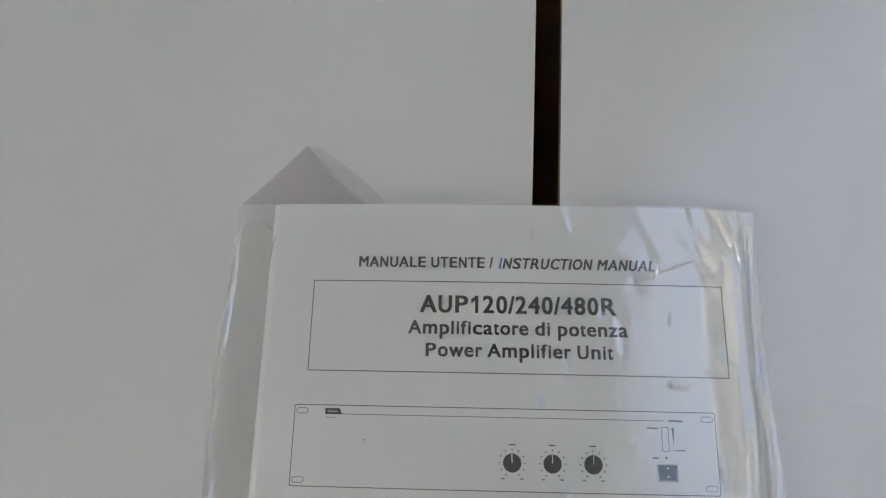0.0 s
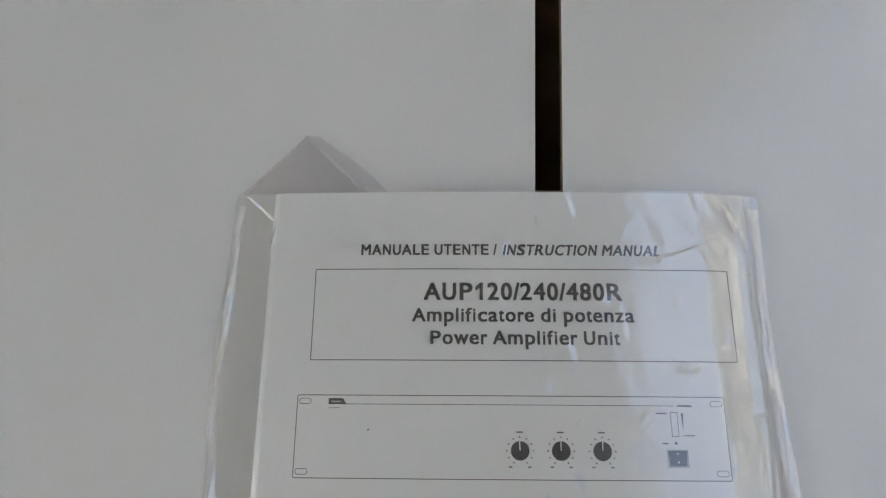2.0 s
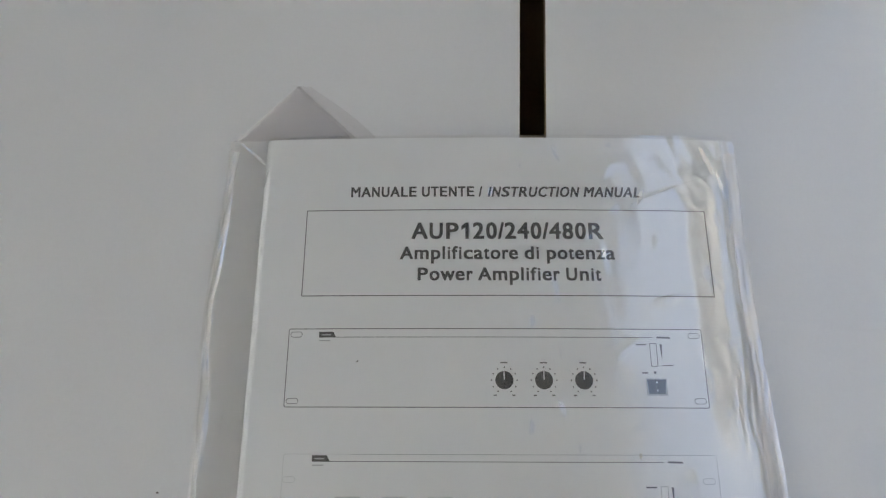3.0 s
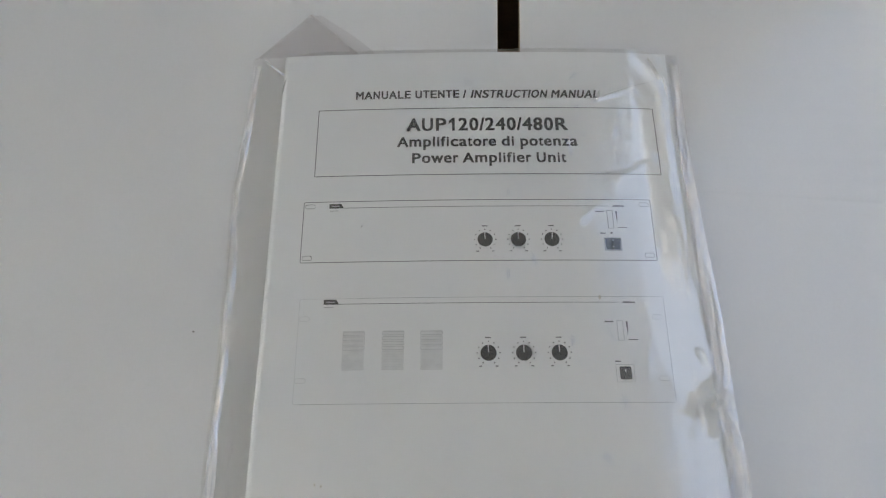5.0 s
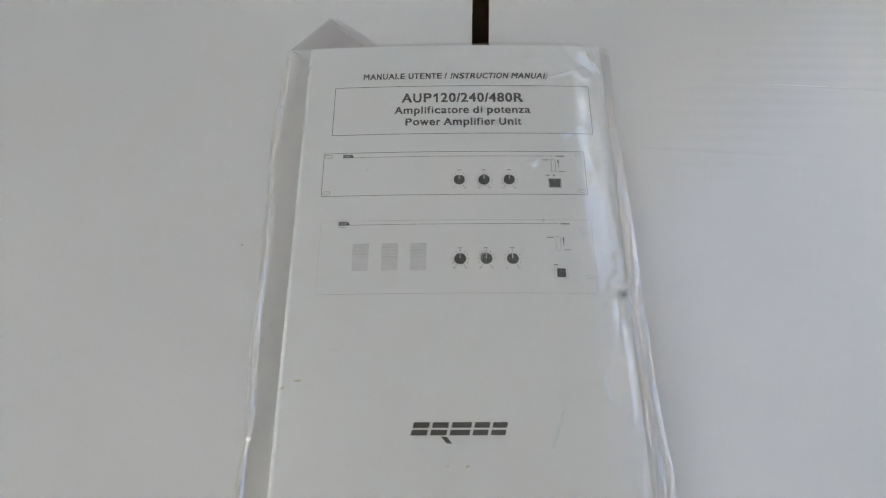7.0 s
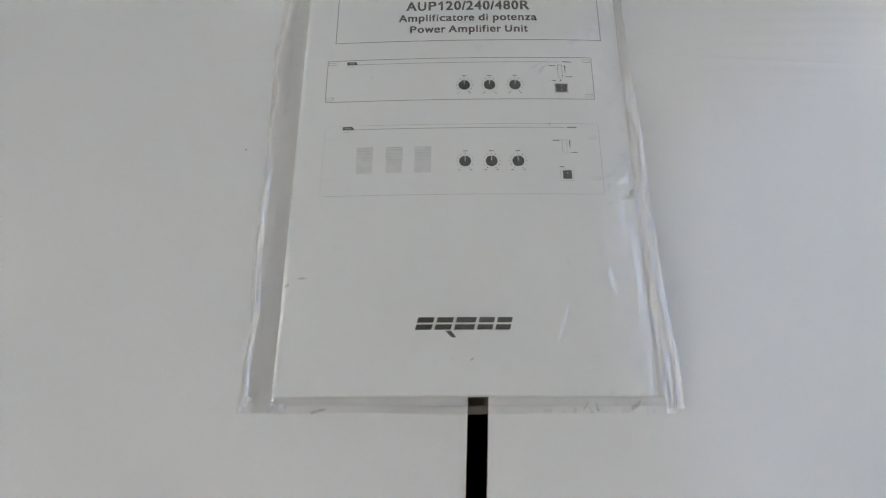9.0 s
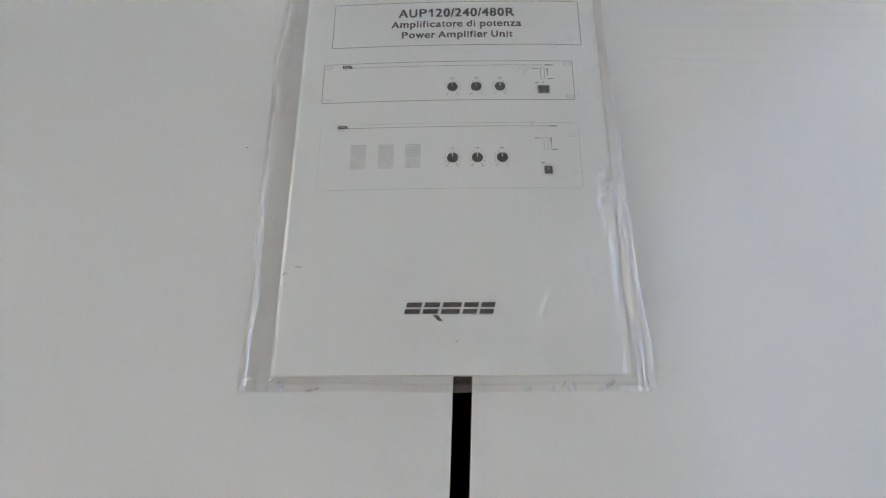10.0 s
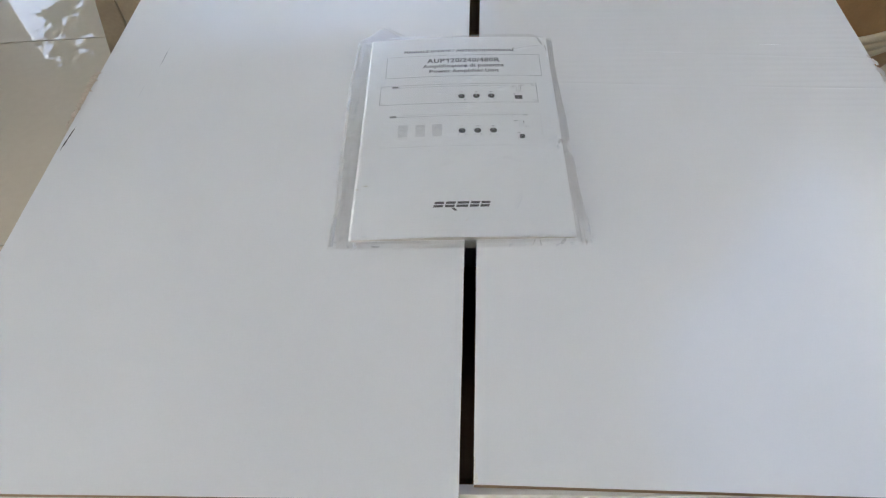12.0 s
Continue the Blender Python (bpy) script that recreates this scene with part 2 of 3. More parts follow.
wall_with_opening("wall_north", True, 2.6, -3.2, 2.8, -2.30, 0.2, 0.0, 2.15, 2.8, 0.2, "cream painted wall with a wide open doorway")
tagged(new("wall_east", mesh_of("wall_east", box(2.8, 3.0, -2.8, 2.8, 0, 2.8), PLASTER)), "plain cream painted wall", "wall", kind="structure")
tagged(new("wall_south", mesh_of("wall_south", box(-3.2, 2.8, -2.8, -2.6, 0, 2.8), PLASTER)), "plain cream painted wall", "wall", kind="structure")
# unseen opening, added to let more light onto the carton's left side
wall_with_opening("wall_west", False, -3.4, -2.8, 2.8, -1.9, -0.75, 1.15, 2.05, 2.8, 0.2, "cream painted wall with an unseen opening added for light")
tagged(new("ceiling", mesh_of("ceiling", ceiling_with_skylight(), CEILING)), "white painted ceiling with an open skylight", "ceiling", kind="structure")
tagged(new("ground", mesh_of("ground", box(-300, 300, -300, 600, -0.25, -0.125), EARTH)), "dry brown earth outside the doorway", "ground", kind="structure")


# ---------------------------------------------------------------- the carton
TOP = 0.5015
SEAM_L = lambda y: 0.0758 + 0.033 * y
carton = thing("carton", "large white corrugated carton on tiles, top flaps closed", "cardboard box", at=(0.08, 0.09, 0.0))
carton_shift = Vector((-0.08, -0.09, 0.0))


def carton_part(name, bm, materials, label="", smooth=False):
    bmesh.ops.translate(bm, verts=bm.verts, vec=carton_shift)
    return part(name, bm, materials, carton, label, smooth)


def flap(corners, lift, seed, crease, press, label):
    """A top flap over four corners (near left, near right, far right, far left): bowed a little, with a pressed strap line."""
    nl, nr, fr, fl = (Vector((*c, 0)) for c in corners)
    us = steps(0, 1, 60)
    vs = sorted(set(steps(0, 1, 90) + [0.586 + 0.0009 * k for k in range(0, 150)]))
    thick = 0.0045

    def place(u, v):
        p = (nl * (1 - u) + nr * u) * (1 - v) + (fl * (1 - u) + fr * u) * v
        wave = 0.0011 * noise.noise(Vector((p.x * 7 + seed, p.y * 6, 0.3))) + 0.00025 * noise.noise(Vector((p.x * 30, p.y * 34 + seed, 1.7)))
        line = press * (0.55 + 0.9 * noise.noise(Vector((u * 6, seed, 2.0)))) * math.exp(-((v - crease(u)) / 0.0016) ** 2)
        if press > 0:
            line += 0.00016 * (0.7 + 0.9 * noise.noise(Vector((u * 7, seed, 5.0)))) * math.exp(-((v - 0.7195 + 0.044 * u) / 0.0018) ** 2) * smoothstep(0.32, 0.45, u)
        worn = 0.0012 * noise.noise(Vector((p.x * 90, p.y * 90, seed)))
        rim = smoothstep(0.010, 0.0, min(u, 1 - u, v, 1 - v))
        return Vector((p.x, p.y, TOP + lift(u, v) + wave * (1 - 0.6 * rim) + line - rim * 0.00008 + worn * rim * 0.06))

    bm = bmesh.new()
    high = [[bm.verts.new(place(u, v)) for u in us] for v in vs]
    low = [[bm.verts.new(place(u, v) - Vector((0, 0, thick))) for u in us] for v in vs]
    for grid, slot in ((high, 0), (low, 1)):
        for a, b in zip(grid, grid[1:]):
            for i in range(len(us) - 1):
                f = bm.faces.new((a[i], a[i + 1], b[i + 1], b[i]))
                f.material_index = slot
                f.smooth = True
    rim_high = high[0] + [r[-1] for r in high[1:]] + high[-1][-2::-1] + [r[0] for r in high[-2:0:-1]]
    rim_low = low[0] + [r[-1] for r in low[1:]] + low[-1][-2::-1] + [r[0] for r in low[-2:0:-1]]
    for i in range(len(rim_high)):
        j = (i + 1) % len(rim_high)
        bm.faces.new((rim_high[i], rim_low[i], rim_low[j], rim_high[j])).material_index = 1
        for a, b in ((rim_high[i], rim_high[j]), (rim_low[i], rim_low[j])):
            bm.edges.get((a, b)).smooth = False
    return carton_part("flap", bm, [BOARD, KRAFT], label)


FAR = 0.345
flap([(-0.2336, -0.157), (SEAM_L(-0.1625), -0.1625), (SEAM_L(FAR), FAR), (-0.2253, FAR)], lambda u, v: 0.0, 3.1, lambda u: 0.629 + 0.001 * math.sin(5 * u), -0.00008, "white top flap with a slit and torn outer edge")
flap([(SEAM_L(-0.155) + 0.0073, -0.155), (0.3925, -0.1665), (0.4106, FAR), (SEAM_L(FAR) + 0.0093, FAR)], lambda u, v: 0.0004, 8.4, lambda u: 0.634 - 0.034 * u + 0.001 * math.sin(7 * u), 0.00017, "white top flap with pressed strap lines and faint flutes")

fl, fr, br, bl = Vector((-0.2315, -0.154)), Vector((0.3905, -0.1625)), Vector((0.4085, 0.343)), Vector((-0.2235, 0.343))


def side(a, b):
    way = (b - a).normalized()
    inward = Vector((-way.y, way.x)) * 0.005
    bm = prism(bmesh.new(), [a, b, b + inward - way * 0.005, a + inward + way * 0.005], 0.0, TOP - 0.0055)
    return bm


for a, b in ((fl, fr), (fr, br), (br, bl), (bl, fl)):
    carton_part("side_panel", side(a, b), BOARD)
for hinge, tip in ((-0.148, -0.062), (0.336, 0.190)):
    bm = sheet([-0.22, 0.392], [0, 1], lambda x, v: Vector((x, hinge + (tip - hinge) * v, TOP - 0.012 - 0.030 * v)))
    bmesh.ops.solidify(bm, geom=list(bm.faces), thickness=0.0045)
    carton_part("inner_flap", bm, KRAFT, "brown inner flap sagging under the gap")
carton_part("bottom_panel", box(-0.225, 0.395, -0.15, 0.335, 0.001, 0.006), KRAFT)


def ragged(cx, cy, rx, ry, turn, z, seed, dome=0.0, n=26, rough=0.45):
    """A small irregular scab or spot."""
    rnd = random.Random(seed)
    bm = bmesh.new()
    c, s = math.cos(turn), math.sin(turn)
    mid = bm.verts.new((cx, cy, z + dome))
    ring = []
    for k in range(n):
        a = 2 * math.pi * k / n
        r = 1 - rough * rnd.random()
        x, y = rx * r * math.cos(a), ry * r * math.sin(a)
        ring.append(bm.verts.new((cx + c * x - s * y, cy + s * x + c * y, z)))
    for k in range(n):
        bm.faces.new((mid, ring[k], ring[(k + 1) % n]))
    return bm


def torn_edge(spots, mat, label):
    """Torn board where a strap bit into the edge: ragged scabs overlapping along it."""
    bm = bmesh.new()
    for i, (cx, cy, rx, ry) in enumerate(spots):
        scab = ragged(cx, cy, rx, ry, 0.05 * i, TOP + 0.0012 + 0.0003 * (i % 3), 70 + i, 0.0009, 22, 0.4)
        me = bpy.data.meshes.new("scab")
        scab.to_mesh(me)
        scab.free()
        bm.from_mesh(me)
        bpy.data.meshes.remove(me)
    return carton_part("torn_edge", bm, mat, label, True)


torn_edge([(-0.2296 + 0.0000088 * k + 0.0009 * math.sin(5.3 * k), 0.118 + 0.00182 * k, 0.0012 + 0.0007 * math.sin(2.1 * k), 0.0034 + 0.0012 * math.sin(3.7 * k)) for k in range(38)], TORN, "torn brown board edge where a strap bit in")
torn_edge([(0.4042, 0.150, 0.0022, 0.0070), (0.4046, 0.161, 0.0026, 0.0070), (0.4044, 0.172, 0.0020, 0.0060), (0.4030, 0.180, 0.0012, 0.0030)], RESIDUE, "scuffed edge with dull tape residue")


def scratch(name, x0, y0, x1, y1, width, mat, label, z=TOP + 0.0016, sag=0.0):
    a, b = Vector((x0, y0, z)), Vector((x1, y1, z))
    side_way = Vector((-(b - a).y, (b - a).x, 0)).normalized()

    def place(u, v):
        w = width * math.sin(math.pi * min(0.97, max(0.03, v))) * (0.7 + 0.5 * noise.noise(Vector((v * 9, x0 * 50, 0))))
        return a.lerp(b, v) + side_way * ((u - 0.5) * w + sag * math.sin(math.pi * v))

    return carton_part(name, sheet([0, 0.5, 1], steps(0, 1, 16), place), mat, label)


# ---------------------------------------------------------------- the manual
W, H = 0.148, 0.217
COVER = 0.5035
manual = thing("instruction_manual", "white paper instruction manual inside a clear bag on the carton", "booklet", at=(W / 2, H / 2, TOP))
manual_shift = Vector((-W / 2, -H / 2, -TOP))


def manual_part(name, bm, materials, label="", parent=None, smooth=False):
    bmesh.ops.translate(bm, verts=bm.verts, vec=manual_shift)
    return part(name, bm, materials, parent or manual, label, smooth)


def cover_z(x, y):
    """The cover is flat, rolls down over the fold at the spine, and lifts a hair at the open corners."""
    u = min(1.0, max(0.0, x / W))
    return COVER + 0.002 * 4 * u * (1 - u) - 0.0010 * smoothstep(0.0022, 0.0, x) ** 2 - 0.0006 * smoothstep(0.126, W, x) ** 1.5 * smoothstep(0.02, 0.12, y)


def page_block():
    """The stack of pages under the cover, following its bow."""
    bm = bmesh.new()
    us, vs = steps(0.0012, W - 0.0002, 24), (0.0002, H - 0.0002)
    high = [[bm.verts.new((x, y, cover_z(x, y) - 0.0005)) for x in us] for y in vs]
    low = [[bm.verts.new((x, y, TOP + 0.0006)) for x in us] for y in vs]
    for i in range(24):
        for g in (high, low):
            bm.faces.new((g[0][i], g[0][i + 1], g[1][i + 1], g[1][i]))
        for j in (0, 1):
            bm.faces.new((high[j][i], high[j][i + 1], low[j][i + 1], low[j][i]))
    for i in (0, 24):
        bm.faces.new((high[0][i], high[1][i], low[1][i], low[0][i]))
    return bm


manual_part("pages", page_block(), PAGES, "cream page edges")


def leaf_sheet(drop):
    xs = [0.0, 0.0006, 0.0012, 0.002, 0.003, 0.0045] + steps(0.008, W, 24)
    bm = sheet(xs, steps(0, H, 30), lambda x, y: Vector((x, y, cover_z(x, y))))
    under = sheet(xs, steps(0, H, 30), lambda x, y: Vector((x, y, cover_z(x, y) - drop)))
    me = bpy.data.meshes.new("under")
    under.to_mesh(me)
    under.free()
    bm.from_mesh(me)
    bpy.data.meshes.remove(me)
    return bm


cover = manual_part("cover", leaf_sheet(0.00022), PAPER, "white printed front cover", smooth=False)
manual_part("back_cover", box(0.0, W, 0.0, H, TOP + 0.0004, TOP + 0.0006), PAPER)
INK_Z = COVER + 0.00009


def print_part(name, bm, mat, label=""):
    """A printed shape, laid on the bowed cover."""
    x0, x1 = min(v.co.x for v in bm.verts), max(v.co.x for v in bm.verts)
    for k in range(int(x0 / 0.006) + 1, int(x1 / 0.006) + 1):
        bmesh.ops.bisect_plane(bm, geom=list(bm.verts) + list(bm.edges) + list(bm.faces), plane_co=(0.006 * k, 0, 0), plane_no=(1, 0, 0))
    for v in bm.verts:
        v.co.z += cover_z(v.co.x, v.co.y) - COVER
    return manual_part(name, bm, mat, label, cover)


def flat_poly(points, z=INK_Z, bm=None):
    bm = bm or bmesh.new()
    bm.faces.new([bm.verts.new((x, y, z)) for x, y in points])
    return bm


def bar(x0, y0, x1, y1, z=INK_Z, bm=None):
    return flat_poly([(x0, y0), (x1, y0), (x1, y1), (x0, y1)], z, bm)


def rounded(x0, y0, x1, y1, r, n=6):
    pts = []
    for cx, cy, a0 in ((x1 - r, y1 - r, 0), (x0 + r, y1 - r, 90), (x0 + r, y0 + r, 180), (x1 - r, y0 + r, 270)):
        pts += [(cx + r * math.cos(radians(a0 + 90 * k / n)), cy + r * math.sin(radians(a0 + 90 * k / n))) for k in range(n + 1)]
    return pts


def outline(x0, y0, x1, y1, r, w, z=INK_Z):
    """A printed line round a rectangle with rounded corners."""
    bm = bmesh.new()
    a = [bm.verts.new((x, y, z)) for x, y in rounded(x0, y0, x1, y1, max(r, w * 1.01))]
    b = [bm.verts.new((x, y, z)) for x, y in rounded(x0 + w, y0 + w, x1 - w, y1 - w, max(r - w, w * 0.01))]
    for i in range(len(a)):
        j = (i + 1) % len(a)
        bm.faces.new((a[i], a[j], b[j], b[i]))
    return bm


def disc(cx, cy, r, z=INK_Z, n=28, bm=None):
    return flat_poly([(cx + r * math.cos(2 * math.pi * k / n), cy + r * math.sin(2 * math.pi * k / n)) for k in range(n)], z, bm)


def letter(char):
    """The outline of one letter as corners and faces, its height as the font gives it."""
    cu = bpy.data.curves.new("letters", "FONT")
    cu.body = char
    cu.resolution_u = 4
    ob = bpy.data.objects.new("letters", cu)
    scene.collection.objects.link(ob)
    bpy.context.view_layer.update()
    me = bpy.data.meshes.new_from_object(ob.evaluated_get(bpy.context.evaluated_depsgraph_get()))
    bpy.data.objects.remove(ob)
    made = [(v.co.x, v.co.y) for v in me.vertices], [tuple(p.vertices) for p in me.polygons]
    bpy.data.meshes.remove(me)
    return made


# the set width of each letter and the gaps at its two sides, in thousandths of the type size
SET = {
    "A": (722, 0, 0), "C": (722, 48, 36), "E": (667, 73, 46), "I": (278, 66, 66), "L": (611, 77, 27), "M": (833, 71, 71), "N": (722, 74, 72), "O": (778, 43, 43),
    "P": (667, 73, 46), "R": (722, 73, 4), "S": (667, 44, 43), "T": (611, 21, 21), "U": (722, 71, 69), "/": (278, 0, 0), " ": (278, 0, 0),
    "0": (556, 42, 42), "1": (556, 81, 165), "2": (556, 26, 47), "4": (556, 18, 24), "8": (556, 41, 41),
    "a": (556, 38, 30), "c": (556, 41, 22), "d": (611, 41, 68), "e": (556, 34, 38), "f": (333, 12, -10), "i": (278, 72, 72), "l": (278, 72, 72), "m": (889, 66, 62),
    "n": (611, 71, 66), "o": (611, 41, 41), "p": (611, 68, 40), "r": (389, 66, -9), "t": (333, 21, 20), "w": (778, 6, 6), "z": (500, 17, 17),
}
ONE = ([(0.58, 0.0), (1.0, 0.0), (1.0, 1.0), (0.66, 1.0), (0.0, 0.76), (0.0, 0.57), (0.58, 0.75)], [(0, 1, 2, 3, 6), (3, 4, 5, 6)])
GLYPHS = {c: (ONE if c == "1" else letter(c)) for c in SET if c != " "}
CAP = max(y for x, y in GLYPHS["E"][0])
SMALL = max(y for x, y in GLYPHS["z"][0])


def text_line(name, text, x0, x1, base, cap, bold=0.036, italic=0.0, mat=INK):
    """A printed line of bold grotesque text; bold: half the extra stroke width, against the height of the capitals."""
    bm = bmesh.new()
    k = (x1 - x0 - italic * cap) / sum(SET[c][0] for c in text)
    pen = x0
    for c in text:
        wide, before, after = SET[c]
        if c != " ":
            points, faces = GLYPHS[c]
            lo, hi = min(x for x, y in points), max(x for x, y in points)
            gx, gy = bold * cap, bold * 0.55 * cap
            left, right = pen + before * k + gx, pen + (wide - after) * k - gx
            if c == "1":
                gx, left, right = gx * 0.3, left - gx * 0.7, right + gx * 0.7
            for i in range(8):
                dx, dy = (-1.0, -0.33, 0.33, 1.0)[i % 4] * gx, (-1.0, 1.0)[i // 4] * gy
                ring = []
                for x, y in points:
                    if c == "1":
                        h = y
                    elif c.islower():
                        h = 0.725 * y / SMALL if y < SMALL else 0.725 + 0.29 * (y - SMALL) / (CAP - SMALL)
                    else:
                        h = y / CAP
                    h = min(1.03, h) * (cap - 2 * gy) + gy
                    ring.append(bm.verts.new((left + (x - lo) / (hi - lo) * (right - left) + italic * h + dx, base + h + dy, INK_Z + 0.000003 * i)))
                for f in faces:
                    bm.faces.new([ring[j] for j in f])
        pen += wide * k
    return print_part(name, bm, mat, f"printed words {text}")


text_line("heading_text", "MANUALE UTENTE /", 0.0283, 0.0702, 0.1965, 0.0034)
text_line("heading_text", "INSTRUCTION MANUAL", 0.0716, 0.1208, 0.1964, 0.0034, italic=0.2)
print_part("text_frame", outline(0.0148, 0.1645, 0.1402, 0.1922, 0.0002, 0.00028), INK_GREY)
text_line("model_text", "AUP120/240/480R", 0.0480, 0.1075, 0.1825, 0.0053)
text_line("title_text", "Amplificatore di potenza", 0.0446, 0.1108, 0.1760, 0.0040)
text_line("title_text", "Power Amplifier Unit", 0.0497, 0.1060, 0.1693, 0.0040)


def knob(cx, cy, r, turn, ink):
    """A printed dial: black disc, white pointer, a ring of ticks, a caption above and two marks below."""
    k = print_part("dial", disc(cx, cy, r), INK, "black printed dial with a white pointer")
    bm = bmesh.new()
    a = radians(90 + turn)
    d, s = Vector((math.cos(a), math.sin(a))), Vector((-math.sin(a), math.cos(a))) * 0.00018
    p0, p1 = Vector((cx, cy)) + d * r * 0.05, Vector((cx, cy)) + d * r * 0.97
    flat_poly([p0 - s, p1 - s, p1 + s, p0 + s], INK_Z + 0.00006, bm)
    print_part("dial_pointer", bm, PAPER)
    bm = bmesh.new()
    for i in range(11):
        a = radians(-60 + 30 * i)
        disc(cx + 1.42 * r * math.cos(a), cy + 1.42 * r * math.sin(a), 0.00022, n=8, bm=bm)
    print_part("dial_ticks", bm, INK)
    print_part("caption_bar", bar(cx - 0.00105, cy + r * 1.86, cx + 0.00095, cy + r * 1.86 + 0.00036), INK_GREY)
    for sgn in (-1, 1):
        print_part("caption_bar", bar(cx + sgn * r * 1.02 - 0.0005, cy - r * 1.72, cx + sgn * r * 1.02 + 0.0004, cy - r * 1.72 + 0.00035), INK_GREY)


def slot(x0, y0, x1, y1, ink):
    print_part("mounting_slot", outline(x0, y0, x1, y1, (y1 - y0) / 2, 0.00017), ink)


def panel(x0, y0, x1, y1, line, ink, slots, line_y, tab, knob_y, slider, power):
    faded = ink == INK_PALE
    print_part("panel_outline", outline(x0, y0, x1, y1, 0.0007, line), INK_FAINT if faded else ink, "thin printed outline of an amplifier front")
    if faded:
        for lx0, ly0, lx1, ly1 in ((0.0150, y0, x1 - 0.001, y0 + line), (0.0320, y1 - line, x1 - 0.001, y1), (x1 - line, y0 + 0.001, x1, y1 - 0.001)):
            print_part("panel_line", bar(lx0, ly0, lx1, ly1, INK_Z + 0.00003), INK_PALE)
    for sx0, sy in slots:
        slot(sx0, sy - 0.00085, sx0 + 0.0036, sy + 0.00085, INK_FAINT if faded and sx0 < 0.05 else ink)
    print_part("header_line", bar(tab + 0.0048, line_y, 0.1198, line_y + 0.00018), INK_GREY)
    print_part("name_tab", flat_poly([(tab, line_y), (tab + 0.0052, line_y), (tab + 0.0042, line_y + 0.0017), (tab, line_y + 0.0017)]), INK, "black printed tab")
    print_part("tab_bar", bar(tab + 0.0008, line_y + 0.0006, tab + 0.0036, line_y + 0.0010, INK_Z + 0.00005), INK_PALE)
    print_part("caption_bar", bar(tab + 0.0002, line_y - 0.0011, tab + 0.0034, line_y - 0.0008), INK_PALE)
    print_part("maker_mark", flat_poly([(0.1208, line_y - 0.0001), (0.1252, line_y - 0.0002), (0.1250, line_y + 0.0003), (0.1212, line_y + 0.0004)]), INK_GREY)
    for cx, turn in ((0.0757, 2), (0.0872, 0), (0.0988, -4 if knob_y > 0.12 else 3)):
        knob(cx, knob_y, 0.0026, turn, ink)
    sx, sy = slider
    print_part("slider_slot", outline(sx, sy, sx + 0.0021, sy + 0.0068, 0.0001, 0.00018), ink)
    print_part("level_wedge", flat_poly([(sx + 0.0034, sy + 0.0015), (sx + 0.0037, sy + 0.0065), (sx + 0.0030, sy + 0.0065)]), INK_GREY)
    print_part("caption_bar", bar(sx - 0.0040, sy + 0.0062, sx - 0.0010, sy + 0.0066), INK_GREY)
    print_part("caption_bar", bar(sx + 0.0034, sy + 0.0002, sx + 0.0065, sy + 0.0005), INK_GREY)
    px0, py0, px1, py1 = power
    print_part("caption_bar", bar(px0 - 0.0009, py1 + 0.0014, px0 + 0.0009, py1 + 0.0018), INK_GREY)
    return px0, py0, px1, py1


panel(0.0118, 0.1318, 0.1347, 0.1547, 0.00024, INK_GREY, ((0.0124, 0.1529), (0.0124, 0.1336), (0.1304, 0.1527), (0.1304, 0.1338)), 0.1520, 0.0210, 0.1396, (0.1187, 0.1436), (0.1167, 0.1353, 0.1230, 0.1402))
print_part("switch_frame", bar(0.1168, 0.1353, 0.1229, 0.1402), INK_PALE)
print_part("rocker_switch", flat_poly([(0.1175, 0.1358), (0.1222, 0.1358), (0.1226, 0.1399), (0.1171, 0.1399)], INK_Z + 0.00005), INK, "black printed rocker switch")
print_part("switch_mark", disc(0.1199, 0.1391, 0.00025, INK_Z + 0.0001, 10), PAPER)
print_part("switch_mark", disc(0.1199, 0.1368, 0.00025, INK_Z + 0.0001, 10), PAPER)
print_part("indicator_dot", disc(0.1197, 0.1419, 0.0004, n=12), INK_GREY)

panel(0.0128, 0.0843, 0.1350, 0.1191, 0.00016, INK_PALE, ((0.0130, 0.1122), (0.0130, 0.0918), (0.1303, 0.1121), (0.1303, 0.0919)), 0.1170, 0.0210, 0.1003, (0.1183, 0.1041), (0.1175, 0.0915, 0.1220, 0.0958))
print_part("switch_frame", outline(0.1166, 0.0907, 0.1226, 0.0964, 0.0001, 0.00014), INK_PALE)
print_part("rocker_switch", flat_poly(rounded(0.1178, 0.0916, 0.1216, 0.0957, 0.0004, 3)), INK, "black printed rocker switch")
print_part("switch_mark", bar(0.11955, 0.0940, 0.11985, 0.0948, INK_Z + 0.00005), PAPER)
for vx in (0.0279, 0.0409, 0.0535):
    print_part("vent_tint", bar(vx + 0.0002, 0.0950, vx + 0.0072, 0.1080), INK_WASH)
    for i in range(8):
        print_part("vent_slot", outline(vx, 0.0950 + 0.00163 * i, vx + 0.0074, 0.0950 + 0.00163 * i + 0.0012, 0.0005, 0.00012, INK_Z + 0.00005), INK_PALE if i > 3 else INK_FAINT)


